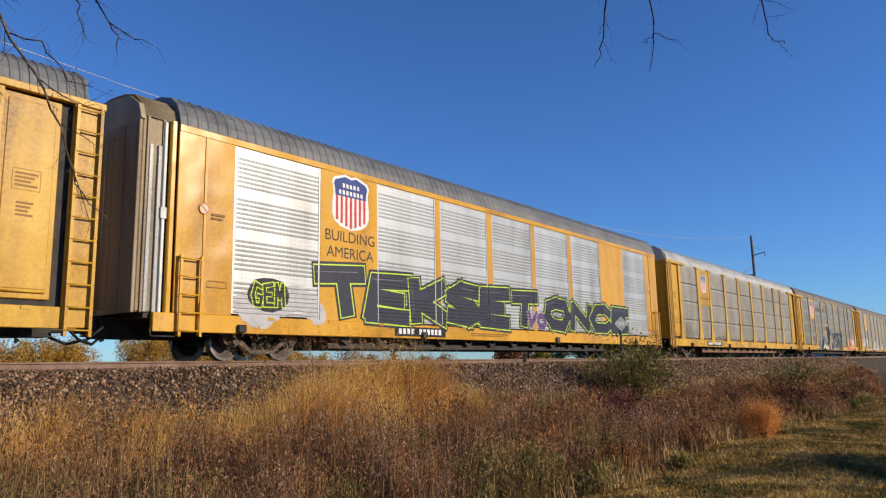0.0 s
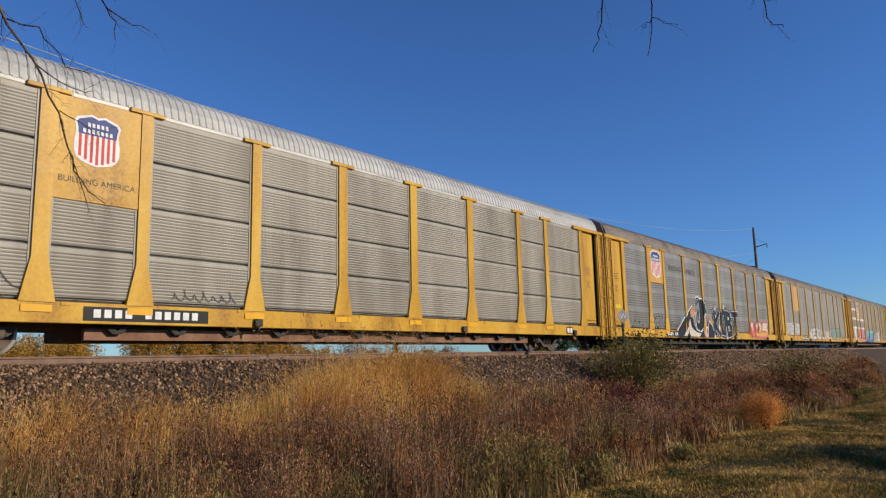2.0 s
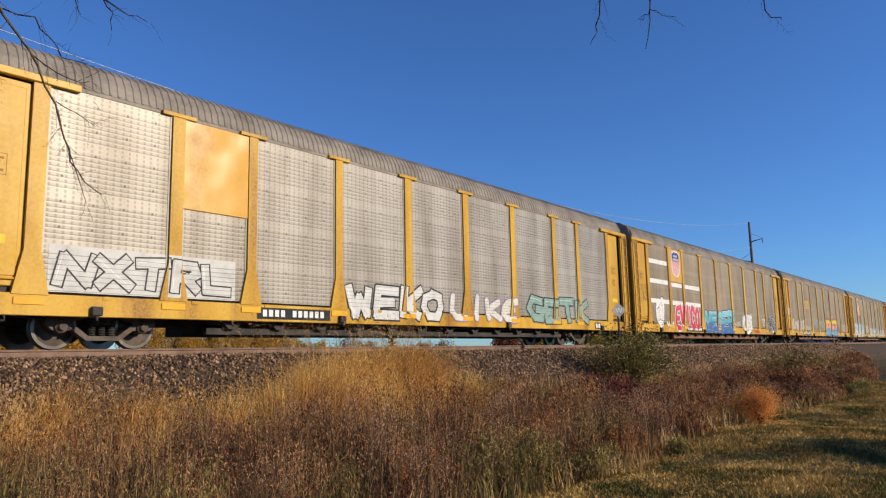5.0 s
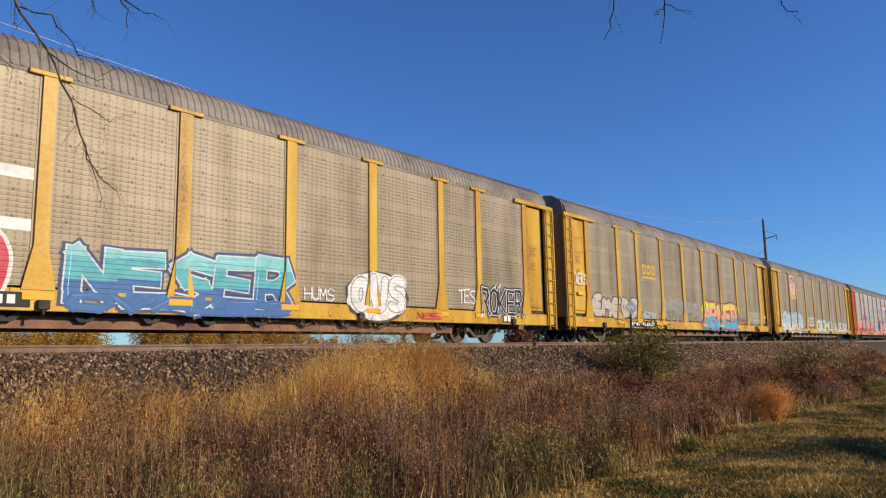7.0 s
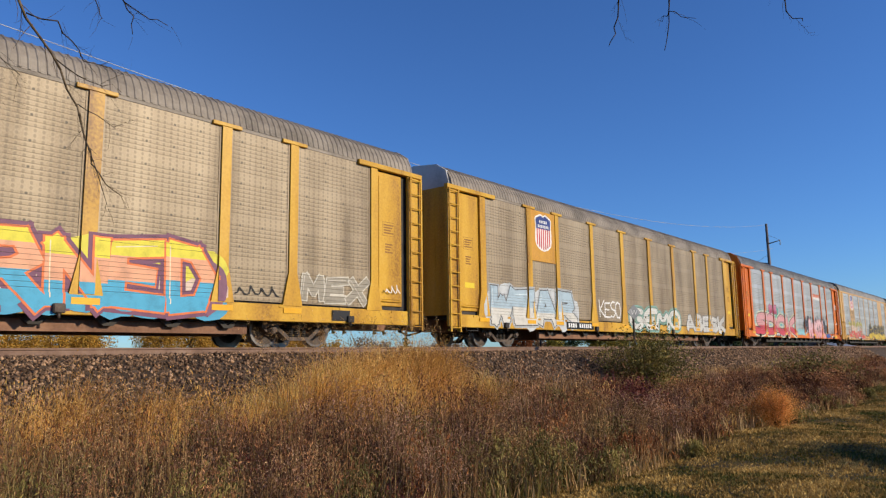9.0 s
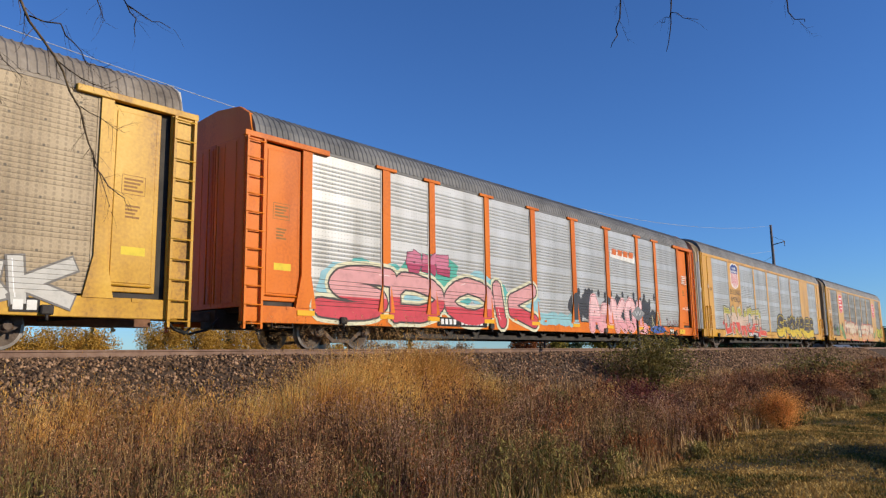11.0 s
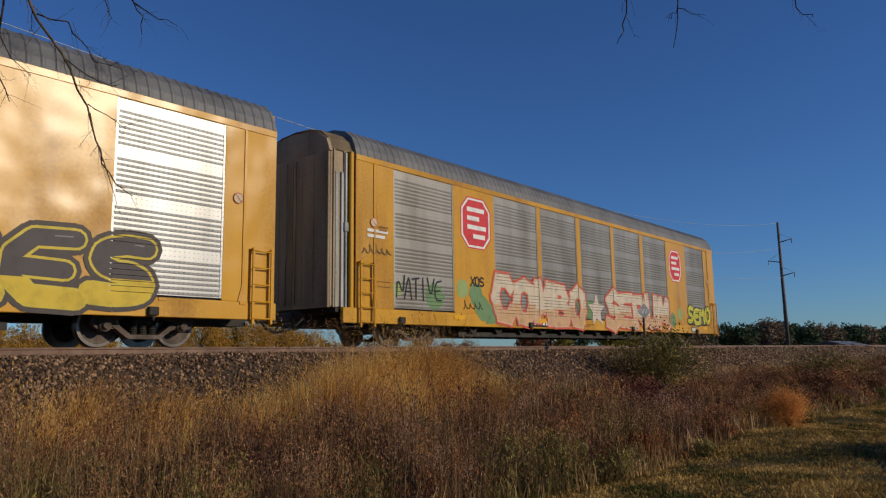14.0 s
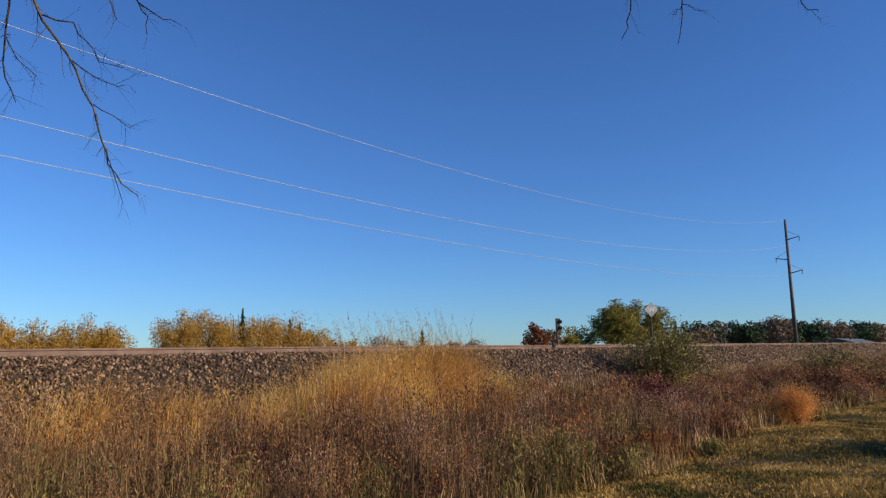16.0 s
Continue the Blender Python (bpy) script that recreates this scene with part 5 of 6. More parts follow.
def car_a(name, label, paint_mat, panel, style, roof):
    """Flush-sided auto carrier: panels set in a smooth painted frame, low ladders and a bowed end door."""
    car = thing(name, label, "rail car", "freight train")
    car["flush"], car["style"], car["strips"] = 1, style, int(paint_mat == TAN_YELLOW)
    body_shell(car, 1.42, 27.88, roof, 6.06, 0.26)
    underframe(car, 0.5, 28.0, False)
    sill(car, 0.95, 27.95, paint_mat)
    for y, turn in SIDES:
        for a, b in BAYS_A:
            onto(share("panel", panel_mesh(b - a, style, panel), car), a, y, turn, b - a)
        for a, b in POSTS_A:
            onto(share("post", post_mesh(paint_mat, b - a, False), car), a, y, turn, b - a)
        for a, b in PLATES_A:
            onto(share("side_plate", plain_mesh(b - a, 1.0, 5.06, paint_mat), car), a, y, turn, b - a)
        onto(share("top_rail", kept(("top_rail", paint_mat.name), lambda bm: (box(bm, 0, 26.5, -0.035, 0.03, 5.0, 5.16, 0.01), paint_mat)[1]), car), 1.4, y, turn, 26.5)
        for x in (2.05, 27.0):
            onto(share("seam_rib", kept(("seam", paint_mat.name), lambda bm: (prism(bm, [(0, 5.0), (0, 1.35), (-0.10, 1.0), (0.16, 1.0), (0.06, 1.35), (0.06, 5.0)], -0.042, 0.0), paint_mat)[1]), car), x, y, turn, 0.06)
        for x in (1.5, 27.25):
            onto(share("ladder", ladder_mesh(0.5, 0.5, 2.25, 5, paint_mat), car), x, y, turn, 0.5)
        onto(share("corner_post", kept(("corner_post", paint_mat.name), lambda bm: (box(bm, 0, 0.12, -0.02, 0.1, 0.95, 5.2, 0.02), paint_mat)[1]), car), 1.22, y, turn, 0.12)
    bm = bmesh.new()
    box(bm, 0.62, 1.2, 0.14, WIDE - 0.14, 1.0, 5.2, 0.03)
    for x in (0.72, 1.08):
        box(bm, x, x + 0.05, 0.10, WIDE - 0.10, 1.0, 5.2)
    part("door_frame", bm, END_DARK, car, "grimy yellow frame of the folding end door")
    bm = bmesh.new()
    for x in (0.78, 0.98):
        box(bm, x, x + 0.09, 0.09, 0.15, 1.0, 4.6, 0.01)
    part("door_seal", bm, DOOR_GREY, car, "dark grey door seals")
    bm = bmesh.new()
    box(bm, 1.1, 1.17, 0.06, 0.12, 1.0, 5.15, 0.01)
    box(bm, 1.06, 1.2, 0.04, 0.14, 3.0, 3.25, 0.01)
    part("door_edge", bm, WHITE if paint_mat == YELLOW else DOOR_GREY, car, "worn edge of the folding end door")
    end_door(car, 0.6, -1, END_DARK, END_DARK, 0.16)
    end_door(car, 27.9, 1, END_DARK, paint_mat)
    bm = bmesh.new()
    prof = [(0.10, 5.18), (0.22, 5.5), (0.5, 5.74), (0.95, 5.86), (1.55, 5.9)]
    prof += [(WIDE - y, z) for y, z in prof[-2::-1]]
    rows = [[bm.verts.new((x, y, z)) for y, z in prof] for x in (0.6, 1.42)]
    for i in range(len(prof) - 1):
        bm.faces.new((rows[0][i], rows[1][i], rows[1][i + 1], rows[0][i + 1]))
    bmesh.ops.solidify(bm, geom=bm.faces[:], thickness=0.04)
    part("end_hood", bm, END_DARK, car)
    return car


K, W_, Y_, R_ = (0.018, 0.018, 0.02), (0.72, 0.70, 0.66), (0.62, 0.34, 0.05), (0.55, 0.05, 0.05)
CARS = []


def words(car, lines, size, x, z, y, spacing=1.0):
    for i, t in enumerate(lines):
        bm = bmesh.new()
        text_mesh(bm, t, size, x, y, z - i * size * 1.05, 0, spacing)
        part("lettering", bm, paint(0.03, 0.028, 0.03), car, "black painted slogan lettering")


def stencils(car, flush, seed):
    """Small painted notices: ringed prohibition mark, data blocks and a yellow label."""
    r = random.Random(seed)
    dark, y = (0.27, 0.125, 0.022), -0.045 if flush else 0.0035

    def mark(draw, *args):
        s = Sheet(y)
        draw(s, *args)
        s.done("stencil", car, "small stencilled notice")
    if flush:
        for x in (2.4, 27.2):
            n = 16
            ring = [(x - 0.35 + 0.12 * math.cos(2 * math.pi * i / n), 3.35 + 0.12 * math.sin(2 * math.pi * i / n)) for i in range(n)]

            def prohibition(s):
                s.poly(ring, (0.62, 0.50, 0.32))
                s.line(ring + ring[:1], 0.02, (0.5, 0.13, 0.08), 5)
                s.line([(x - 0.43, 3.43), (x - 0.27, 3.27)], 0.02, (0.5, 0.13, 0.08), 5)
            mark(prohibition)
        mark(small_print, 2.25, 2.6, 3.12, 3.3, dark, 2)
        mark(frame_box, 2.2, 2.7, 1.6, 1.75, dark, 0.012)
        mark(small_print, 12.0, 14.2, 0.72, 0.84, dark, 2)
    else:
        for x in (0.8, 26.1):
            mark(frame_box, x + 0.1, x + 0.6, 3.1, 3.5, dark, 0.012)
            mark(small_print, x + 0.15, x + 0.55, 3.15, 3.45, dark, 4)
            mark(small_print, x + 0.2, x + 0.5, 2.6, 2.9, dark, 4)
            if r.random() < 0.6:
                mark(small_print, x + 0.15, x + 0.65, 1.80, 2.10, (0.66, 0.5, 0.03), 1)
    # hardware along the sill
    if car["strips"]:
        for a, b in (POSTS_A + [(5.6, 5.8), (22.4, 22.6), (26.0, 26.2)] if flush else POSTS_B):
            share("reflective_strip", kept(("strip",), lambda bm: (box(bm, -0.27, 0.27, -0.056, -0.05, 0.80, 0.93), REFLECT)[1]), car, ((a + b) / 2, 0, 0), "bright orange-yellow reflective strip")
        share("data_panel", kept(("data_panel",), lambda bm: (box(bm, 0, 0.5, -0.052, -0.049, 0.66, 0.92), box(bm, 0.05, 0.22, -0.055, -0.052, 0.7, 0.88, 0, 1), box(bm, 0.28, 0.45, -0.055, -0.052, 0.7, 0.88, 0, 1), [BLACK_STEEL, WHITE])[3]), car, (24.3, 0, 0), "black data panel with two white fields")
    for x in (3.0, 9.5, 17.5, 24.8):
        bm = bmesh.new()
        box(bm, x, x + 0.22, -0.13, -0.03, 0.62, 0.80, 0.02)
        rod(bm, (x + 0.11, -0.09, 0.62), (x + 0.11, -0.09, 0.52), 0.03, sides=6)
        part("tie_bracket", bm, BLACK_STEEL if x != 17.5 else RUST_STEEL, car)
    bm = bmesh.new()
    rod(bm, (0.9, -0.06, 0.50), (1.5, -0.06, 0.50), 0.018, sides=5)
    rod(bm, (0.9, -0.06, 0.50), (0.9, 0.0, 0.66), 0.018, sides=5)
    rod(bm, (1.5, -0.06, 0.50), (1.5, 0.0, 0.66), 0.018, sides=5)
    part("stirrup", bm, BLACK_STEEL, car)


def finish(car, wheels):
    stencils(car, car.get("flush", 0) == 1, len(CARS))
    CARS.append((car, [w for x in wheels for w in bogie(car, x)]))


def train_cars():
    # first car, passing out of view
    c = car_b("auto_rack_car", "yellow auto carrier rail car with weathered panels", YELLOW_OLD, STEEL_MESH, "mesh", ROOF_GREY)
    finish(c, (3.5, 23.6))
    # flush yellow car with black and lime lettering
    c = car_a("auto_rack_car", "bright yellow auto carrier rail car with white panels and black-lime graffiti", YELLOW, STEEL_WHITE, "wide", ROOF_GREY)
    s = Sheet(-0.026)
    shield(s, 6.6, 4.24, 1.38, 1.48)
    s.done("shield", c, "blue, red and white railway shield")
    words(c, ["BUILDING", "AMERICA"], 0.42, 6.6, 3.13, -0.0225)
    s = Sheet(-0.05)
    for x in np.arange(3.2, 5.6, 0.28):
        s.blob(x, 1.3 + 0.25 * math.sin(x * 3), 0.3, 0.32, (0.45, 0.43, 0.42), 0.4)
    s.blob(3.9, 1.55, 0.62, 0.42, (0.02, 0.02, 0.03), 0.1)
    graffiti(c, s, 3.4, 4.4, 1.2, 1.85, "GEM", K, (0.55, 0.72, 0.05), None, 0.036, 3)
    graffiti(c, s, 5.45, 16.2, 0.98, 2.5, "TEKSET", (0.035, 0.035, 0.05), (0.52, 0.68, 0.06), (0.035, 0.035, 0.045), 0.05, 12, weight=0.30)
    graffiti(c, s, 15.5, 16.9, 1.05, 1.75, "VO", (0.13, 0.07, 0.17), (0.5, 0.47, 0.48), None, 0.030, 5, weight=0.28)
    graffiti(c, s, 16.9, 24.3, 0.98, 2.3, "ONCE", (0.035, 0.035, 0.05), (0.52, 0.68, 0.06), (0.035, 0.035, 0.045), 0.05, 23, weight=0.30)
    scrawl(s, 25.2, 27.0, 1.1, 1.6, (0.7, 0.68, 0.6), 4)
    scrawl(s, 26.7, 27.8, 1.05, 1.5, (0.05, 0.04, 0.04), 9)
    number_plate(c, 8.34, 10.66, 0.66, 0.93)
    s.lay(-0.05, BAYS_A if c["flush"] else BAYS_B, c["style"], -0.024 if c["flush"] else -0.058)
    s.done("graffiti", c, "black and lime green graffiti along the lower side")
    finish(c, (4.05, 25.0))
    # older car with rust stains and fine ribs
    c = car_b("auto_rack_car", "yellow auto carrier rail car, grey ribbed panels, white roof", YELLOW_OLD, STEEL_DULL, "fine", ROOF_WHITE, peak=ROOF_WHITE)
    side_panel(c, 4.9, 6.6, 2.95, True)
    s = Sheet(-0.036)
    shield(s, 5.7, 4.2, 0.9, 1.0)
    s.done("shield", c, "blue, red and white railway shield")
    s = Sheet(-0.05)
    number_plate(c, 5.6, 8.3, 0.66, 0.93)
    scrawl(s, 2.5, 4.4, 1.2, 1.75, (0.03, 0.03, 0.03), 2)
    scrawl(s, 0.9, 1.7, 1.8, 2.2, (0.03, 0.03, 0.03), 6)
    scrawl(s, 7.4, 9.0, 1.15, 1.4, (0.05, 0.05, 0.05), 8, 0.02)
    s.lay(-0.05, BAYS_A if c["flush"] else BAYS_B, c["style"], -0.024 if c["flush"] else -0.058)
    s.done("markings", c, "shield, number field and black scrawls")
    words(c, ["BUILDING AMERICA"], 0.17, 5.75, 3.3, -0.0325)
    finish(c, (3.5, 23.6))
    # grey panels with the black and white piece
    c = car_b("auto_rack_car", "yellow auto carrier rail car with silver panels and black-white graffiti", YELLOW_OLD, STEEL_GREY, "wide", ROOF_BROWN)
    side_panel(c, 4.9, 6.6, 3.3, False)
    s = Sheet(-0.036)
    shield(s, 5.75, 4.25, 1.2, 1.35)
    s.done("shield", c, "blue, red and white railway shield")
    s = Sheet(-0.05)
    graffiti(c, s, 5.0, 6.6, 1.1, 1.8, "GEOS", (0.3, 0.29, 0.27), K, None, 0.038, 31, soft=True)
    scrawl(s, 2.3, 4.4, 1.2, 1.8, (0.25, 0.24, 0.22), 32)
    scrawl(s, 6.9, 8.6, 1.15, 1.5, K, 33)
    for x, z, r in ((8.8, 1.6, 0.14), (9.3, 2.0, 0.1), (12.6, 2.2, 0.12), (10.3, 1.35, 0.3), (13.4, 1.5, 0.35), (21.3, 1.3, 0.15)):
        s.blob(x, z, r, r, (0.1, 0.35, 0.5) if r < 0.2 else (0.5, 0.25, 0.13), 0.3)
    s.poly([(8.1, 0.95), (10.45, 2.35), (10.55, 1.75), (10.9, 1.2), (11.4, 1.0), (11.9, 1.1), (12.3, 1.5), (12.1, 0.66), (8.1, 0.62)], K)
    s.poly([(11.05, 1.2), (11.0, 2.5), (11.15, 2.85), (11.5, 2.9), (12.2, 2.78), (12.5, 2.75), (12.68, 2.5), (12.5, 2.1), (12.2, 1.9), (12.3, 1.4), (11.7, 1.0)], K)
    s.line([(8.1, 1.0), (10.45, 2.38), (10.52, 1.85), (10.75, 1.35), (11.05, 1.08), (11.4, 1.0)], 0.075, W_)
    s.line([(10.95, 1.3), (10.97, 2.5), (11.12, 2.86), (11.5, 2.93), (11.75, 2.82), (12.2, 2.84), (12.35, 2.6), (12.58, 2.62), (12.7, 2.4), (12.5, 2.0), (12.25, 1.85), (12.3, 1.45), (12.0, 1.1), (11.5, 0.95)], 0.075, W_)
    s.line([(11.35 + 0.24 * math.cos(k * 0.7), 1.95 + 0.5 * math.sin(k * 0.7)) for k in range(10)], 0.05, W_, 6)
    s.line([(11.35, 1.5), (11.3, 2.7), (11.5, 2.8), (11.55, 2.3)], 0.035, W_, 6)
    s.poly([(8.9, 0.72), (9.6, 1.2), (10.05, 1.65), (10.2, 1.2), (10.8, 0.95), (11.6, 0.85), (11.2, 0.68)], (0.62, 0.55, 0.46))
    s.poly([(9.3, 0.66), (9.8, 1.05), (9.7, 0.66)], K)
    s.blob(12.35, 0.98, 0.36, 0.32, (0.5, 0.25, 0.13), 0.15)
    s.poly([(12.6, 0.66), (12.62, 1.3), (12.95, 1.62), (13.4, 1.5), (13.75, 1.1), (13.9, 0.66)], K)
    s.line([(12.7 + 0.06 * k * math.cos(k * 0.75 - 1.5), 1.08 + 0.05 * k * math.sin(k * 0.75 - 1.5)) for k in range(2, 9)] + [(13.1, 1.6), (13.55, 1.4), (13.8, 1.0), (13.9, 0.68)], 0.07, W_, 6)
    s.line([(10.35, 1.95), (10.75, 2.1)], 0.5, (0.5, 0.27, 0.15), 8)
    graffiti(c, s, 13.8, 18.4, 0.66, 2.45, "KOBT", K, W_, K, 0.05, 37, None, spikes=True, weight=0.29)
    s.poly([(14.6, 1.0), (15.0, 2.0), (15.3, 1.2)], W_)
    s.poly([(16.0, 0.8), (16.3, 1.7), (16.9, 1.6), (16.5, 1.1)], W_)
    s.blob(22.3, 1.2, 1.9, 0.5, (0.5, 0.05, 0.08), 0.5)
    graffiti(c, s, 20.9, 25.2, 0.78, 1.8, "125", (0.66, 0.36, 0.10), (0.60, 0.06, 0.08), (0.52, 0.16, 0.16), 0.06, 40, (0.68, 0.60, 0.40), weight=0.27)
    number_plate(c, 6.5, 9.08, 0.66, 0.93)
    s.lay(-0.05, BAYS_A if c["flush"] else BAYS_B, c["style"], -0.024 if c["flush"] else -0.058)
    s.done("graffiti", c, "black and white graffiti with red and yellow numerals")
    words(c, ["BUILDING"], 0.38, 8.33, 4.1, -0.0035)
    words(c, ["AMERICA"], 0.38, 10.56, 4.1, -0.0035)
    finish(c, (3.5, 23.6))
    # car with a blank yellow plate
    c = car_b("auto_rack_car", "yellow auto carrier rail car, grey panels, blank yellow plate", YELLOW_OLD, STEEL_MESH, "mesh", ROOF_BROWN)
    side_panel(c, 4.9, 6.6, 3.0, False)
    s = Sheet(-0.05)
    s.poly([(2.2, 1.05), (6.3, 1.05), (6.3, 1.95), (2.2, 1.95)], (0.55, 0.54, 0.5))
    graffiti(c, s, 2.3, 6.2, 1.1, 1.9, "NXTRL", (0.55, 0.54, 0.5), K, None, 0.044, 41)
    graffiti(c, s, 9.8, 14.0, 0.7, 1.8, "WEKO", (0.6, 0.59, 0.55), K, None, 0.061, 42)
    graffiti(c, s, 14.3, 18.2, 0.75, 1.7, "LIKE", (0.62, 0.6, 0.5), (0.25, 0.18, 0.35), None, 0.052, 43, soft=True)
    graffiti(c, s, 19.0, 23.8, 0.75, 1.9, "GETK", (0.25, 0.35, 0.3), (0.03, 0.06, 0.05), None, 0.063, 44)
    number_plate(c, 6.9, 9.2, 0.66, 0.93)
    s.lay(-0.05, BAYS_A if c["flush"] else BAYS_B, c["style"], -0.024 if c["flush"] else -0.058)
    s.done("graffiti", c, "white, grey and green graffiti along the lower side")
    finish(c, (3.5, 23.6))
    # brown panels with white bands, turquoise piece
    c = car_b("auto_rack_car", "yellow auto carrier rail car, brown panels, white bands, turquoise graffiti", YELLOW_OLD, STEEL_TAN, "mesh", ROOF_BROWN)
    side_panel(c, 4.9, 6.6, 3.25, False)
    for a, b, zs in ((2.1, 4.55, (4.15, 3.15, 2.15)), (4.95, 6.55, (3.1, 2.15)), (6.9, 9.35, (3.1, 2.15))):
        for z in zs:
            s = Sheet(-0.004)
            s.poly([(a, z - 0.11), (b, z - 0.11), (b, z + 0.11), (a, z + 0.11)], W_)
            s.done("white_band", c, "white painted band across a panel")
    s = Sheet(-0.036)
    shield(s, 5.75, 4.25, 1.15, 1.35)
    s.done("shield", c, "blue, red and white railway shield")
    s = Sheet(-0.05)
    heart = [(3.25, 0.72), (2.95, 0.95), (2.72, 1.35), (2.68, 1.75), (2.85, 2.1), (3.08, 2.22), (3.3, 2.12), (3.42, 2.3), (3.65, 2.4), (3.82, 2.25), (3.86, 1.9), (3.78, 1.45), (3.6, 1.0)]
    s.poly([(3.3 + (x - 3.3) * 1.06, 1.55 + (z - 1.55) * 1.06) for x, z in heart], K)
    s.poly(heart, W_)
    s.line([(2.85, 1.7), (3.1, 1.85), (3.3, 2.05), (3.5, 1.9), (3.7, 2.0)], 0.025, K, 5)
    s.line([(2.95, 1.15), (3.3, 1.25), (3.6, 1.15)], 0.025, K, 5)
    for x in (4.15, 4.45, 4.8):
        s.blob(x, 1.02, 0.12, 0.14, W_, 0.1)
    graffiti(c, s, 5.25, 9.0, 0.66, 2.1, "EVICO", (0.55, 0.035, 0.06), (0.70, 0.62, 0.60), (0.70, 0.66, 0.62), 0.035, 51, (0.60, 0.07, 0.10), soft=True, weight=0.36)
    graffiti(c, s, 9.95, 15.3, 0.66, 2.0, "NESER", (0.05, 0.14, 0.33), (0.55, 0.60, 0.62), (0.05, 0.07, 0.14), 0.045, 52, (0.10, 0.38, 0.42), weight=0.27, third=(0.22, 0.52, 0.52))
    graffiti(c, s, 10.0, 15.2, 0.62, 0.98, "OVALES", (0.05, 0.14, 0.33), (0.04, 0.09, 0.2), (0.05, 0.14, 0.33), 0.02, 53, weight=0.3)
    s.blob(18.3, 1.25, 1.25, 0.72, (0.07, 0.06, 0.05), 0.12, 20)
    s.blob(18.3, 1.27, 1.18, 0.66, W_, 0.12, 20)
    graffiti(c, s, 17.3, 19.4, 0.75, 1.85, "OUS", W_, (0.10, 0.09, 0.085), W_, 0.03, 54, soft=True, weight=0.36)
    graffiti(c, s, 15.7, 16.7, 1.05, 1.4, "HUMS", W_, W_, None, 0.006, 55, weight=0.12)
    graffiti(c, s, 23.1, 25.6, 0.85, 1.85, "ROKER", K, W_, K, 0.035, 56, spikes=True, weight=0.2)
    graffiti(c, s, 21.9, 22.8, 1.2, 1.7, "TES", W_, W_, None, 0.008, 57, weight=0.12)
    graffiti(c, s, 19.9, 21.0, 0.68, 0.9, "XESE", R_, R_, None, 0.008, 58, weight=0.14)
    scrawl(s, 0.95, 1.6, 2.1, 2.9, K, 59)
    number_plate(c, 6.8, 9.4, 0.66, 0.93)
    s.lay(-0.05, BAYS_A if c["flush"] else BAYS_B, c["style"], -0.024 if c["flush"] else -0.058)
    s.done("graffiti", c, "white, red and turquoise graffiti along the lower side")
    finish(c, (3.5, 23.6))
    # brown car with a yellow mark and a rainbow piece
    c = car_b("auto_rack_car", "yellow auto carrier rail car with brown panels and rainbow graffiti", YELLOW_OLD, STEEL_TAN, "mesh", ROOF_BROWN)
    s = Sheet(-0.05)
    for i in range(3):
        frame_box(s, 7.35 + i * 0.52, 7.75 + i * 0.52, 3.15, 3.6, (0.62, 0.36, 0.03), 0.12)
    s.poly([(7.35, 2.95), (8.85, 2.95), (8.85, 3.06), (7.35, 3.06)], (0.62, 0.36, 0.03))
    graffiti(c, s, 2.2, 6.5, 1.0, 2.0, "EMEGS", (0.50, 0.43, 0.34), (0.07, 0.06, 0.045), (0.10, 0.085, 0.06), 0.03, 61, soft=True, weight=0.34)
    graffiti(c, s, 7.2, 8.6, 1.05, 1.4, "SOX", (0.32, 0.36, 0.34), (0.5, 0.48, 0.44), None, 0.030, 62)
    graffiti(c, s, 9.8, 14.2, 1.0, 2.1, "WRKHAS", (0.22, 0.18, 0.13), (0.44, 0.39, 0.31), None, 0.03, 63, (0.26, 0.25, 0.22), spikes=True, weight=0.26)
    for a, b, col in ((0.66, 1.05, (0.06, 0.30, 0.46)), (1.0, 1.5, (0.60, 0.46, 0.36)), (1.4, 2.0, (0.62, 0.55, 0.06))):
        for i in range(9):
            s.blob(15.3 + i * 0.68, (a + b) / 2 + 0.05 * math.sin(i * 2), 0.48, (b - a) / 2 + 0.08, col, 0.3)
    graffiti(c, s, 15.0, 20.9, 0.66, 2.2, "ARNED", (0.06, 0.34, 0.52), (0.66, 0.16, 0.05), (0.16, 0.06, 0.11), 0.06, 64, (0.68, 0.34, 0.20), weight=0.29, third=(0.66, 0.58, 0.05))
    for i in range(5):
        s.blob(15.6 + i * 1.1, 0.86, 0.36, 0.15, (0.06, 0.32, 0.48), 0.3)
    s.blob(20.8, 1.3, 0.35, 0.6, (0.2, 0.09, 0.14), 0.3)
    graffiti(c, s, 23.3, 25.6, 1.05, 1.85, "MEX", (0.3, 0.27, 0.21), (0.55, 0.51, 0.42), None, 0.044, 65)
    scrawl(s, 21.4, 22.6, 1.2, 1.5, K, 66)
    scrawl(s, 26.2, 26.8, 1.5, 1.7, W_, 67)
    number_plate(c, 5.6, 8.6, 0.66, 0.93)
    frame_box(s, 0.95, 1.6, 3.6, 4.2, (0.4, 0.2, 0.04))
    graffiti(c, s, 0.75, 1.65, 2.25, 2.75, "XEKS", W_, W_, None, 0.006, 68, weight=0.14, spikes=True)
    s.poly([(0.95, 1.85), (1.5, 1.85), (1.5, 2.0), (0.95, 2.0)], (0.65, 0.5, 0.03))
    s.poly([(24.3, 0.68), (24.9, 0.68), (24.9, 0.93), (24.3, 0.93)], K)
    s.lay(-0.05, BAYS_A if c["flush"] else BAYS_B, c["style"], -0.024 if c["flush"] else -0.058)
    s.done("graffiti", c, "yellow, orange and blue graffiti over cream letters")
    finish(c, (3.5, 23.6))
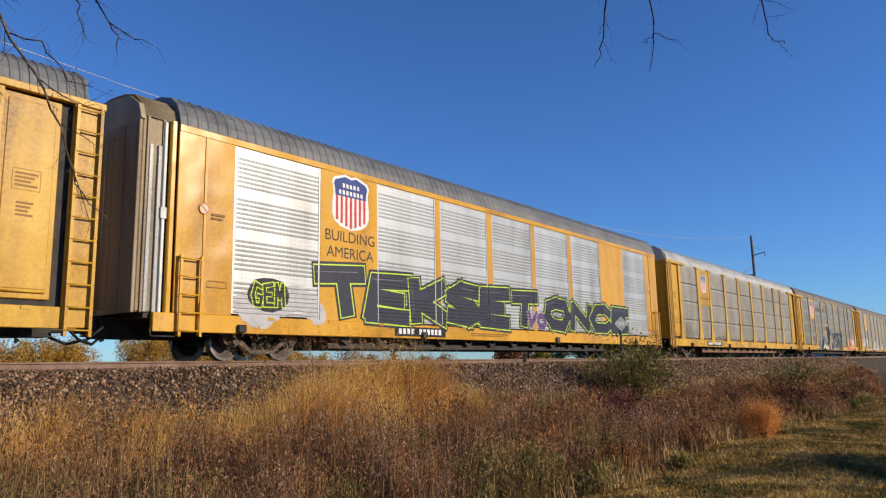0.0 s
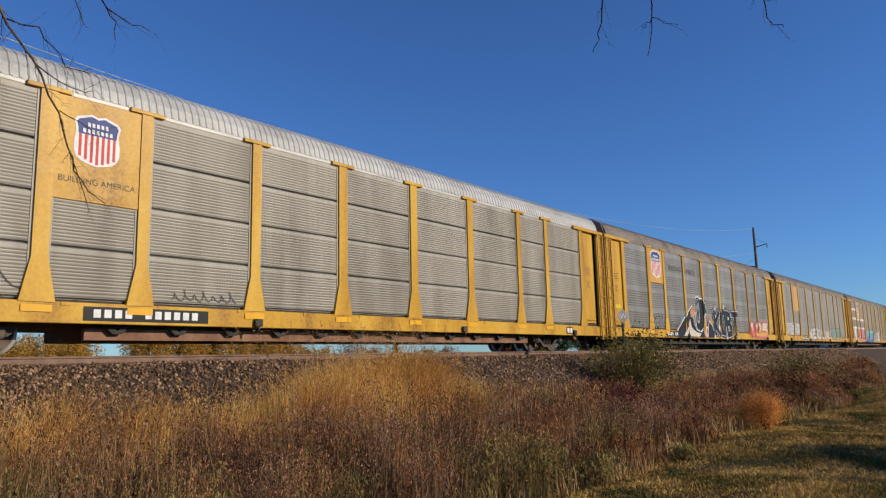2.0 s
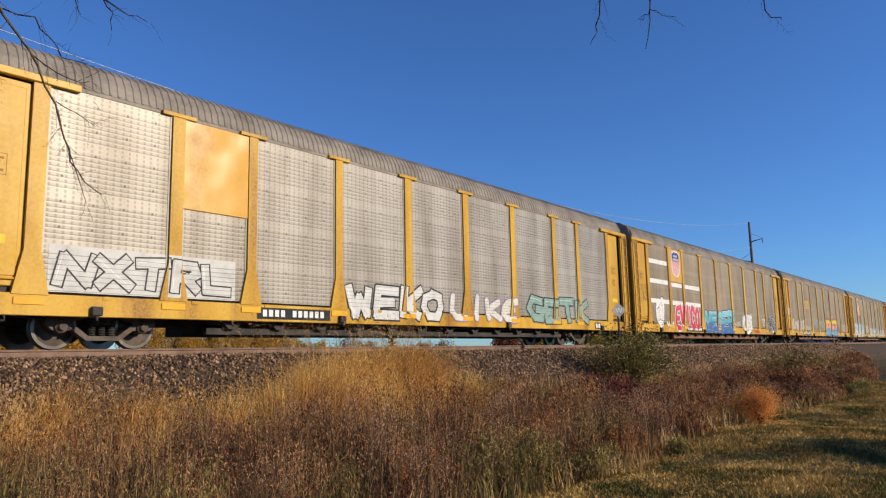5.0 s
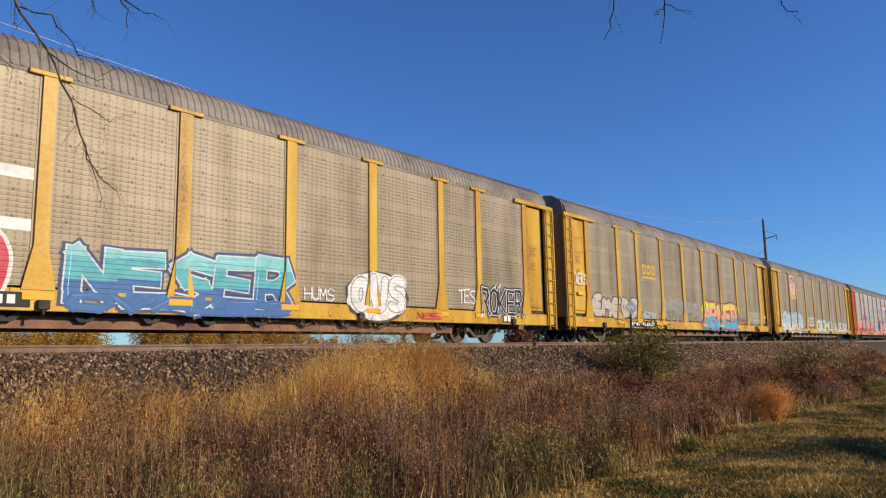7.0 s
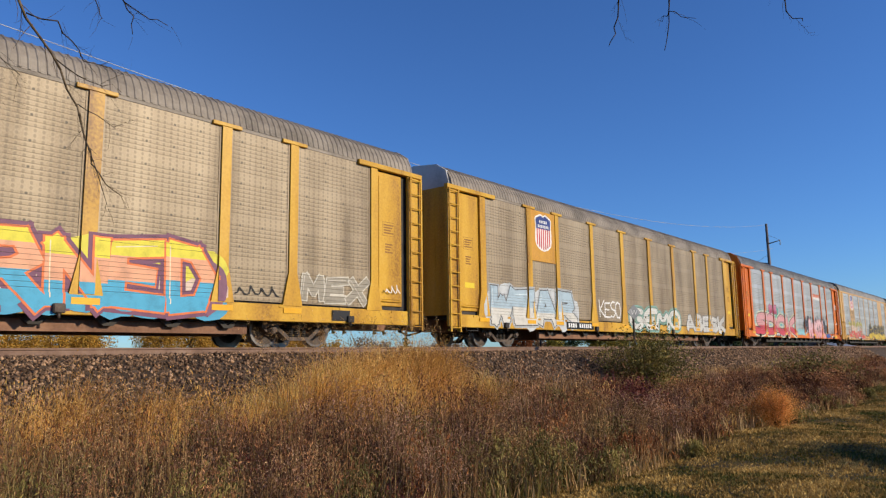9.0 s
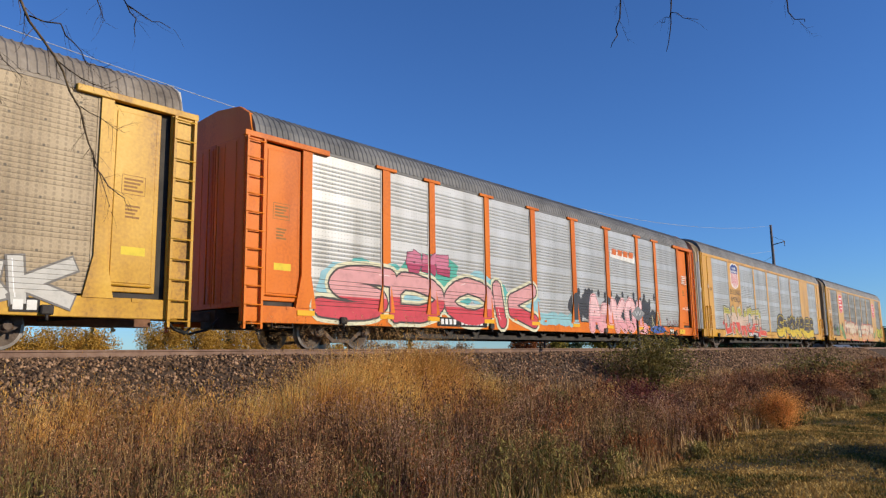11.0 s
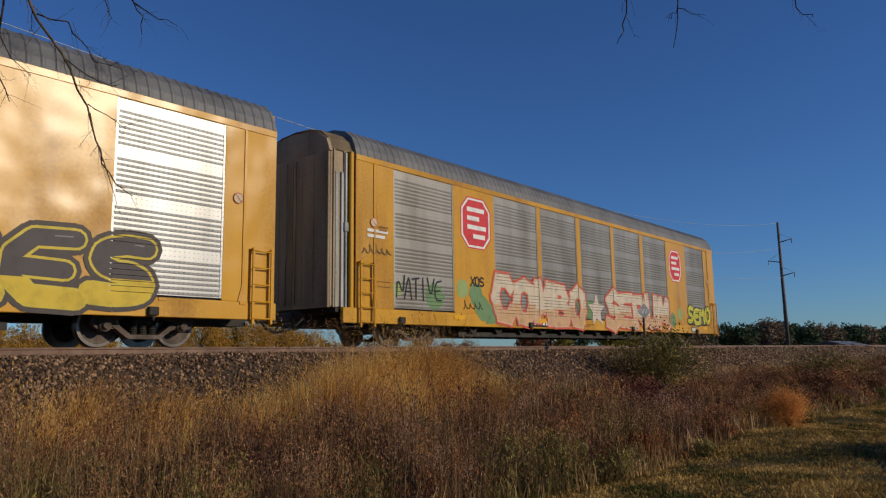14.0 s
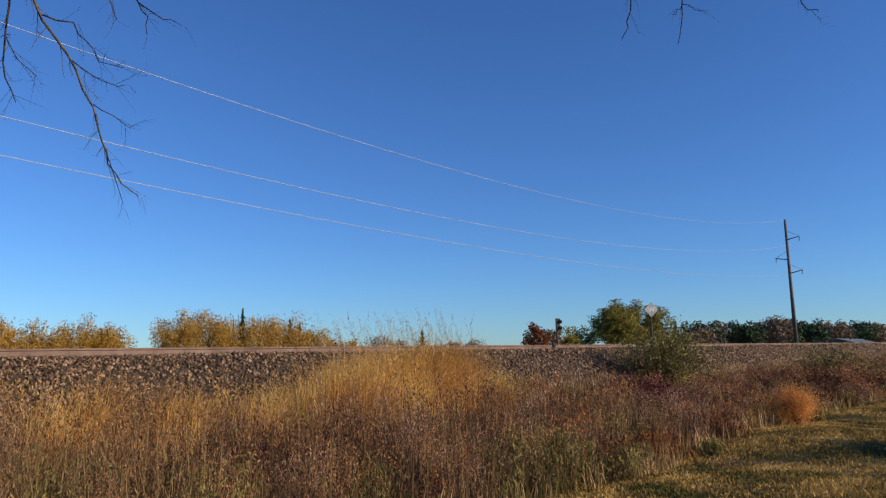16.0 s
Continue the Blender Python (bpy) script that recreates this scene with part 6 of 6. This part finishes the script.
    # brown car with a faded shield
    c = car_b("auto_rack_car", "faded yellow auto carrier rail car with brown panels and white graffiti", YELLOW_OLD, STEEL_TAN, "mesh", ROOF_BROWN, peak=ROOF_WHITE)
    side_panel(c, 4.9, 6.6, 3.1, False)
    s = Sheet(-0.036)
    shield(s, 5.75, 4.2, 1.15, 1.35)
    s.done("shield", c, "blue, red and white railway shield")
    s = Sheet(-0.05)
    for i in range(8):
        s.blob(2.5 + i * 0.75, 1.35 + 0.2 * math.sin(i * 1.7), 0.6, 0.62, (0.50, 0.52, 0.52), 0.3)
    graffiti(c, s, 2.2, 8.0, 0.7, 2.1, "WEAR", (0.58, 0.56, 0.50), (0.10, 0.10, 0.10), (0.40, 0.42, 0.42), 0.05, 71, (0.36, 0.46, 0.52), weight=0.29)
    graffiti(c, s, 10.0, 12.0, 1.15, 1.9, "KESO", W_, W_, None, 0.01, 72, weight=0.12)
    graffiti(c, s, 12.8, 18.8, 0.7, 1.8, "GEMO", (0.58, 0.57, 0.52), (0.12, 0.22, 0.18), (0.2, 0.34, 0.28), 0.061, 73, soft=True)
    graffiti(c, s, 19.5, 25.4, 0.7, 1.7, "ABESK", (0.5, 0.49, 0.45), (0.16, 0.15, 0.14), None, 0.055, 74)
    number_plate(c, 7.2, 9.4, 0.66, 0.93)
    s.lay(-0.05, BAYS_A if c["flush"] else BAYS_B, c["style"], -0.024 if c["flush"] else -0.058)
    s.done("graffiti", c, "white and pale blue graffiti along the lower side")
    finish(c, (3.5, 23.6))
    # orange car
    c = car_b("auto_rack_car", "orange auto carrier rail car with white panels and pink graffiti", ORANGE, STEEL_WHITE, "wide", ROOF_GREY, peak=ORANGE)
    s = Sheet(-0.05)
    for i in range(10):
        s.blob(3.0 + i * 1.0, 1.7 + 0.25 * math.sin(i * 1.3), 0.75, 0.5, (0.10, 0.38, 0.36) if i % 3 else (0.25, 0.46, 0.52), 0.35)
    s.blob(6.8, 2.3, 1.3, 0.5, (0.08, 0.36, 0.28), 0.3)
    graffiti(c, s, 5.6, 7.6, 2.15, 2.85, "OKE", (0.36, 0.05, 0.11), (0.10, 0.02, 0.04), None, 0.03, 81, (0.50, 0.16, 0.24), weight=0.4)
    graffiti(c, s, 2.3, 12.4, 0.66, 2.3, "SDOK", (0.52, 0.06, 0.08), (0.06, 0.05, 0.05), (0.62, 0.60, 0.42), 0.07, 82, (0.60, 0.30, 0.30), soft=True, weight=0.29)
    for x in np.arange(12.2, 15.0, 0.7):
        s.blob(x, 1.05, 0.5, 0.25, (0.25, 0.46, 0.5), 0.4)
    for i in range(9):
        s.blob(15.4 + i * 0.9, 1.5 + 0.3 * math.sin(i * 2.2), 0.6, 0.55, (0.05, 0.05, 0.055), 0.5)
    for i in range(14):
        s.blob(15.6 + i * 0.55, 2.2 + 0.25 * math.sin(i * 3.1), 0.1, 0.17, (0.05, 0.05, 0.055), 0.2)
    graffiti(c, s, 16.3, 21.8, 0.64, 2.15, "ANKOL", (0.68, 0.33, 0.35), (0.42, 0.09, 0.10), (0.70, 0.45, 0.45), 0.035, 84, (0.74, 0.48, 0.48), weight=0.32, soft=True)
    scrawl(s, 22.2, 23.3, 0.9, 1.9, (0.62, 0.55, 0.3), 85, 0.04)
    scrawl(s, 24.0, 25.4, 1.1, 1.5, (0.25, 0.05, 0.03), 86)
    s.blob(23.0, 0.85, 0.9, 0.18, (0.04, 0.09, 0.3), 0.4)
    scrawl(s, 26.0, 26.8, 1.9, 2.1, W_, 87)
    frame_box(s, 26.05, 26.7, 3.2, 3.6, W_, 0.03)
    small_print(s, 26.15, 26.6, 3.25, 3.55, W_, 3)
    s.poly([(25.5, 0.68), (26.2, 0.68), (26.2, 0.9), (25.5, 0.9)], (0.65, 0.42, 0.03))
    # slanted mark on a white plate
    s.poly([(18.4, 3.85), (20.8, 3.75), (20.8, 4.05), (18.4, 4.15)], W_)
    for i in range(4):
        x = 18.55 + i * 0.55
        s.poly([(x, 3.98), (x + 0.42, 3.96), (x + 0.5, 4.22), (x + 0.08, 4.24)], (0.62, 0.15, 0.03))
    number_plate(c, 6.9, 9.4, 0.66, 0.93)
    s.lay(-0.05, BAYS_A if c["flush"] else BAYS_B, c["style"], -0.024 if c["flush"] else -0.058)
    s.done("graffiti", c, "red, teal and pink graffiti along the lower side")
    finish(c, (3.5, 23.6))
    # second flush yellow car
    c = car_a("auto_rack_car", "bright yellow auto carrier rail car with white panels and red-yellow graffiti", YELLOW, STEEL_WHITE, "wide", ROOF_GREY)
    s = Sheet(-0.026)
    shield(s, 6.6, 4.24, 1.38, 1.48)
    s.done("shield", c, "blue, red and white railway shield")
    words(c, ["BUILDING", "AMERICA"], 0.42, 6.6, 3.13, -0.0225)
    s = Sheet(-0.05)
    jag = random.Random(19)
    for k in range(22):
        x, col = 4.4 + k * 0.36, ((0.52, 0.06, 0.045), (0.55, 0.42, 0.33), (0.36, 0.32, 0.05), (0.07, 0.07, 0.05))[k % 4]
        z = jag.uniform(0.7, 1.6)
        s.poly([(x - 0.35, z), (x + 0.3, z - 0.1), (x + jag.uniform(-0.6, 0.6), z + jag.uniform(0.6, 1.0) - 0.05 * k)], col)
    graffiti(c, s, 4.4, 12.2, 0.66, 2.4, "DNWCEL", (0.60, 0.08, 0.05), (0.55, 0.52, 0.44), (0.10, 0.10, 0.06), 0.05, 91, (0.55, 0.40, 0.30), spikes=True, weight=0.25, third=(0.40, 0.36, 0.06))
    graffiti(c, s, 14.9, 19.5, 0.68, 2.2, "SNO", (0.62, 0.44, 0.04), (0.60, 0.46, 0.05), (0.06, 0.055, 0.06), 0.08, 92, (0.07, 0.06, 0.06), soft=True, weight=0.24)
    graffiti(c, s, 19.3, 24.9, 0.68, 2.2, "KRES", (0.62, 0.44, 0.04), (0.60, 0.46, 0.05), (0.07, 0.055, 0.05), 0.07, 93, (0.07, 0.06, 0.06), soft=True, weight=0.24)
    number_plate(c, 8.45, 10.5, 0.66, 0.93)
    s.lay(-0.05, BAYS_A if c["flush"] else BAYS_B, c["style"], -0.024 if c["flush"] else -0.058)
    s.done("graffiti", c, "red, black and yellow graffiti along the lower side")
    finish(c, (4.05, 25.0))
    # last car
    c = car_a("auto_rack_car", "tan-yellow last auto carrier rail car with grey panels and cream graffiti", TAN_YELLOW, STEEL_GREY, "wide", ROOF_GREY)
    for x, z, w, h in ((6.65, 3.92, 1.5, 1.6), (22.7, 3.87, 1.4, 1.5)):
        s = Sheet(-0.0225)
        octagon(s, x, z, w, h)
        s.done("octagon_emblem", c, "red octagonal emblem with white bars")
    s = Sheet(-0.05)
    for x, z, r in ((3.0, 1.6, 0.22), (4.6, 1.45, 0.42), (5.9, 1.75, 0.3), (6.6, 1.6, 0.35), (6.9, 1.2, 0.4), (7.3, 1.0, 0.35), (13.3, 1.7, 0.4), (14.0, 1.4, 0.4), (22.1, 1.2, 0.35), (23.0, 1.5, 0.3)):
        s.blob(x, z, r, r, (0.16, 0.27, 0.12) if r > 0.3 else (0.30, 0.38, 0.14), 0.25)
    graffiti(c, s, 2.95, 4.9, 1.3, 2.0, "NATIVE", K, K, None, 0.008, 101, weight=0.13, soft=True)
    graffiti(c, s, 6.3, 7.0, 1.85, 2.2, "XOS", K, K, None, 0.008, 102, weight=0.16)
    scrawl(s, 5.9, 6.9, 1.15, 1.4, K, 103)
    graffiti(c, s, 7.5, 13.6, 0.64, 2.35, "COMBO", (0.58, 0.36, 0.19), (0.60, 0.44, 0.30), (0.60, 0.11, 0.07), 0.055, 104, (0.62, 0.52, 0.38), weight=0.29)
    s.poly([(14.5 + 0.72 * (1 if i % 2 == 0 else 0.45) * math.sin(i * math.pi / 5), 1.4 + 0.72 * (1 if i % 2 == 0 else 0.45) * math.cos(i * math.pi / 5)) for i in range(10)], (0.62, 0.53, 0.42))
    graffiti(c, s, 15.3, 21.6, 0.64, 2.3, "SERUM", (0.58, 0.36, 0.19), (0.60, 0.44, 0.30), (0.60, 0.11, 0.07), 0.055, 106, (0.62, 0.52, 0.38), weight=0.29)
    graffiti(c, s, 23.9, 27.0, 1.0, 2.0, "SEMO", (0.55, 0.52, 0.06), (0.05, 0.05, 0.04), (0.06, 0.06, 0.04), 0.03, 107, soft=True, weight=0.29)
    small_print(s, 1.8, 2.6, 2.9, 3.2, W_, 2)
    scrawl(s, 1.6, 2.7, 2.5, 2.75, (0.2, 0.12, 0.05), 108)
    number_plate(c, 8.77, 11.15, 0.66, 0.93)
    s.lay(-0.05, BAYS_A if c["flush"] else BAYS_B, c["style"], -0.024 if c["flush"] else -0.058)
    s.done("graffiti", c, "cream and red graffiti over green patches")
    finish(c, (4.2, 24.4))


def side_panel(car, a, b, z0, rusty):
    bm = bmesh.new()
    box(bm, a, b, -0.03, 0.02, z0, 5.0, 0.01)
    part("emblem_plate", bm, YELLOW_OLD if rusty else YELLOW, car, "flat yellow plate that carries the emblem")


train_cars()

# ---- overhanging bare branches ----
def limb(bm, p, d, length, r, depth):
    """A thin twig that droops and forks."""
    pts = [Vector(p)]
    d = Vector(d).normalized()
    n = 6
    for i in range(n):
        d = (d + Vector((rng.normal(0, 0.10), rng.normal(0, 0.10), rng.normal(-0.02, 0.08)))).normalized()
        pts.append(pts[-1] + d * length / n)
    for i, (a, b) in enumerate(zip(pts, pts[1:])):
        rod(bm, a, b, r * (1 - 0.7 * i / n), r * (1 - 0.7 * (i + 1) / n), 5)
    if depth:
        for i in range(1, n + 1):
            for s in range(1 + (i % 2)):
                w = Vector(rng.normal(size=3)).normalized()
                limb(bm, pts[i], d + w * 0.9, length * rng.uniform(0.22, 0.42), r * 0.45, depth - 1)


def spot(px, py, dist):
    """A point dist metres out, by its bearing and elevation in degrees."""
    a, e = radians(px), radians(py)
    return EYE + Vector((math.cos(e) * math.cos(a), math.cos(e) * math.sin(a), math.sin(e))) * dist


BRANCHES = []
LEFT_RUNS = (
    (0.014, ((74.5, 33.0), (73.4, 28.0), (71.58, 24.44), (69.98, 22.16), (68.58, 20.29), (67.33, 17.93), (66.65, 15.62), (66.19, 14.05), (65.18, 12.71), (63.98, 11.89))),
    (0.005, ((66.65, 15.62), (65.57, 12.88), (65.0, 11.2))),
    (0.011, ((75.0, 30.0), (73.1, 25.2), (73.19, 22.29), (73.21, 20.08), (72.58, 18.32), (72.26, 17.54))),
    (0.005, ((73.23, 21.91), (72.37, 20.42), (71.08, 19.51))),
    (0.007, ((71.0, 23.6), (68.95, 23.47), (67.94, 22.31), (67.11, 21.1), (65.36, 20.95))),
    (0.006, ((69.02, 21.0), (67.44, 20.08), (66.08, 19.67), (65.22, 19.78))),
    (0.005, ((67.34, 18.13), (65.97, 17.5), (64.69, 16.71))),
    (0.008, ((73.4, 28.0), (69.5, 28.5), (66.61, 26.31), (66.34, 24.86), (66.02, 24.15))),
    (0.009, ((69.5, 28.5), (66.5, 27.8), (64.58, 25.52), (63.85, 24.67), (63.87, 23.43))),
    (0.006, ((64.58, 25.52), (62.7, 24.64), (61.35, 24.39))),
)
RIGHT_RUNS = (
    (0.009, ((23.5, 32.0), (24.52, 27.39), (24.74, 25.45), (24.99, 24.28), (25.58, 23.45))),
    (0.009, ((23.5, 32.0), (20.9, 29.0), (20.73, 26.83), (20.77, 25.28), (20.97, 23.73), (21.27, 22.65))),
    (0.004, ((20.76, 25.36), (21.2, 25.1), (21.62, 24.82))),
    (0.004, ((20.76, 25.36), (19.83, 24.82), (18.75, 24.56))),
    (0.009, ((23.5, 32.0), (16.0, 29.5), (12.6, 27.0), (12.45, 25.23), (12.35, 23.9), (11.96, 23.32), (11.31, 23.03))),
)


def branches():
    for runs, twigs in ((LEFT_RUNS, 5), (RIGHT_RUNS, 2)):
        b = thing("bare_branch", "bare leafless twigs hanging from a tree overhead", "branch", "overhanging branches", tuple(EYE))
        for k, (r, run) in enumerate(runs):
            bm = bmesh.new()
            pts = [spot(a, e, 4.5) - EYE for a, e in run]
            m = len(pts)
            for i, (p, q) in enumerate(zip(pts, pts[1:])):
                r0, r1 = 0.62 * r * (1 - 0.8 * i / m), 0.62 * r * (1 - 0.8 * (i + 1) / m)
                mid = (p + q) / 2 + Vector(rng.normal(0, 0.008, 3))
                rod(bm, p, mid, r0, (r0 + r1) / 2, 6)
                rod(bm, mid, q, (r0 + r1) / 2, r1, 6)
                for j in range(twigs):
                    if rng.random() < 0.6:
                        w = Vector(rng.normal(size=3)) * 0.7
                        limb(bm, p.lerp(q, (j + 0.6) / 4), (q - p).normalized() + w, rng.uniform(0.07, 0.20), max(r1 * 0.35, 0.0011), int(rng.random() < 0.4))
            part("twig", bm, BARK if r > 0.012 else TWIG, b)
        BRANCHES.append(b)


def yard_tree():
    """The tree that they hang from stands beside the camera, out of its view."""
    base = Vector((-1.6, 1.6, float(height(-1.6, 1.6))))
    t = thing("yard_tree", "bare grey-brown tree beside the lawn", "tree", at=tuple(base))
    bm = bmesh.new()
    top = Vector((-1.3, 1.8, 2.6)) - base
    rod(bm, (0, 0, -0.2), top * 0.55, 0.19, 0.15, 12)
    rod(bm, top * 0.55, top, 0.15, 0.10, 12)
    part("trunk", bm, BARK, t)
    for ends in ((spot(74.5, 33.0, 4.5), spot(75.0, 30.0, 4.5)), (spot(23.5, 32.0, 4.5),)):
        bm = bmesh.new()
        fork = top.lerp(ends[0] - base, 0.5) + Vector((0, 0, 0.9))
        rod(bm, top * 0.97, fork, 0.085, 0.05, 9)
        for e in ends:
            rod(bm, fork, e - base + (e - base - fork).normalized() * 0.03, 0.045, 0.016, 7)
        part("limb", bm, BARK, t)


branches()
yard_tree()


# ---- sleepers, last because they are many ----
def sleepers():
    me = kept(("sleeper",), lambda bm: (box(bm, -0.115, 0.115, -1.3, 1.3, -0.33, -0.185, 0.012), TIE_WOOD)[1])
    for i in range(200):
        share("sleeper", me, TRACK, (-10 + i * 0.5, TRACK_Y, 0.0))


sleepers()

ENDS = (6.65, 34.73, 63.95, 91.96, 120.48, 148.93, 177.57, 206.57, 235.58, 263.53, 292.63)


def travelled(t):
    """How far the train has gone by t."""
    u = (t - 8) / 8
    return 18.129 * t + 1.601 * (u * u - 1) + -0.678 * (u ** 3 - u)


SWAY = ((0, -0.11, -0.69), (1, 0.01, -0.48), (1.5, 0.15, -0.31), (2, 0.11, -0.16), (3, 0.05, -0.02), (4, 0.05, -0.06), (7, -0.08, 0.0), (8.5, -0.17, -0.15), (11.5, -0.01, -0.12), (13, 0.03, -0.06), (14, -0.08, -0.08), (15, -0.04, -0.09), (16, 0, 0))


def motions():
    # twigs nod in the wind
    for b, az in zip(BRANCHES, (68.0, 20.0)):
        axis = Vector((math.sin(radians(az)), -math.cos(radians(az)), 0))
        walk(b, [(t, Matrix.Translation(EYE) @ Matrix.Rotation(radians(e), 4, axis) @ Matrix.Rotation(radians(a), 4, "Z")) for t, a, e in SWAY])
    times = [i * 0.5 for i in range(33)]
    for (car, wheels), end in zip(CARS, ENDS):
        walk(car, [(t, pose(end - 27.8 - travelled(t), SIDE_Y, 0)) for t in times])
        # wheels roll while the car is near enough to see them turn
        near = [k / FPS for k in range(0, 16 * FPS + 1) if -28 < end - 27.8 - travelled(k / FPS) < 26]
        for w in wheels:
            x, y, z = w.location
            rows = [(t, pose(x, y, z, 0, -math.degrees((travelled(t) - travelled(near[0])) / WHEEL_R), 0)) for t in near]
            if near[0] > 0:
                rows.insert(0, (0, pose(x, y, z)))
            if near[-1] < 16:
                rows.append((16, rows[-1][1]))
            walk(w, rows)


motions()
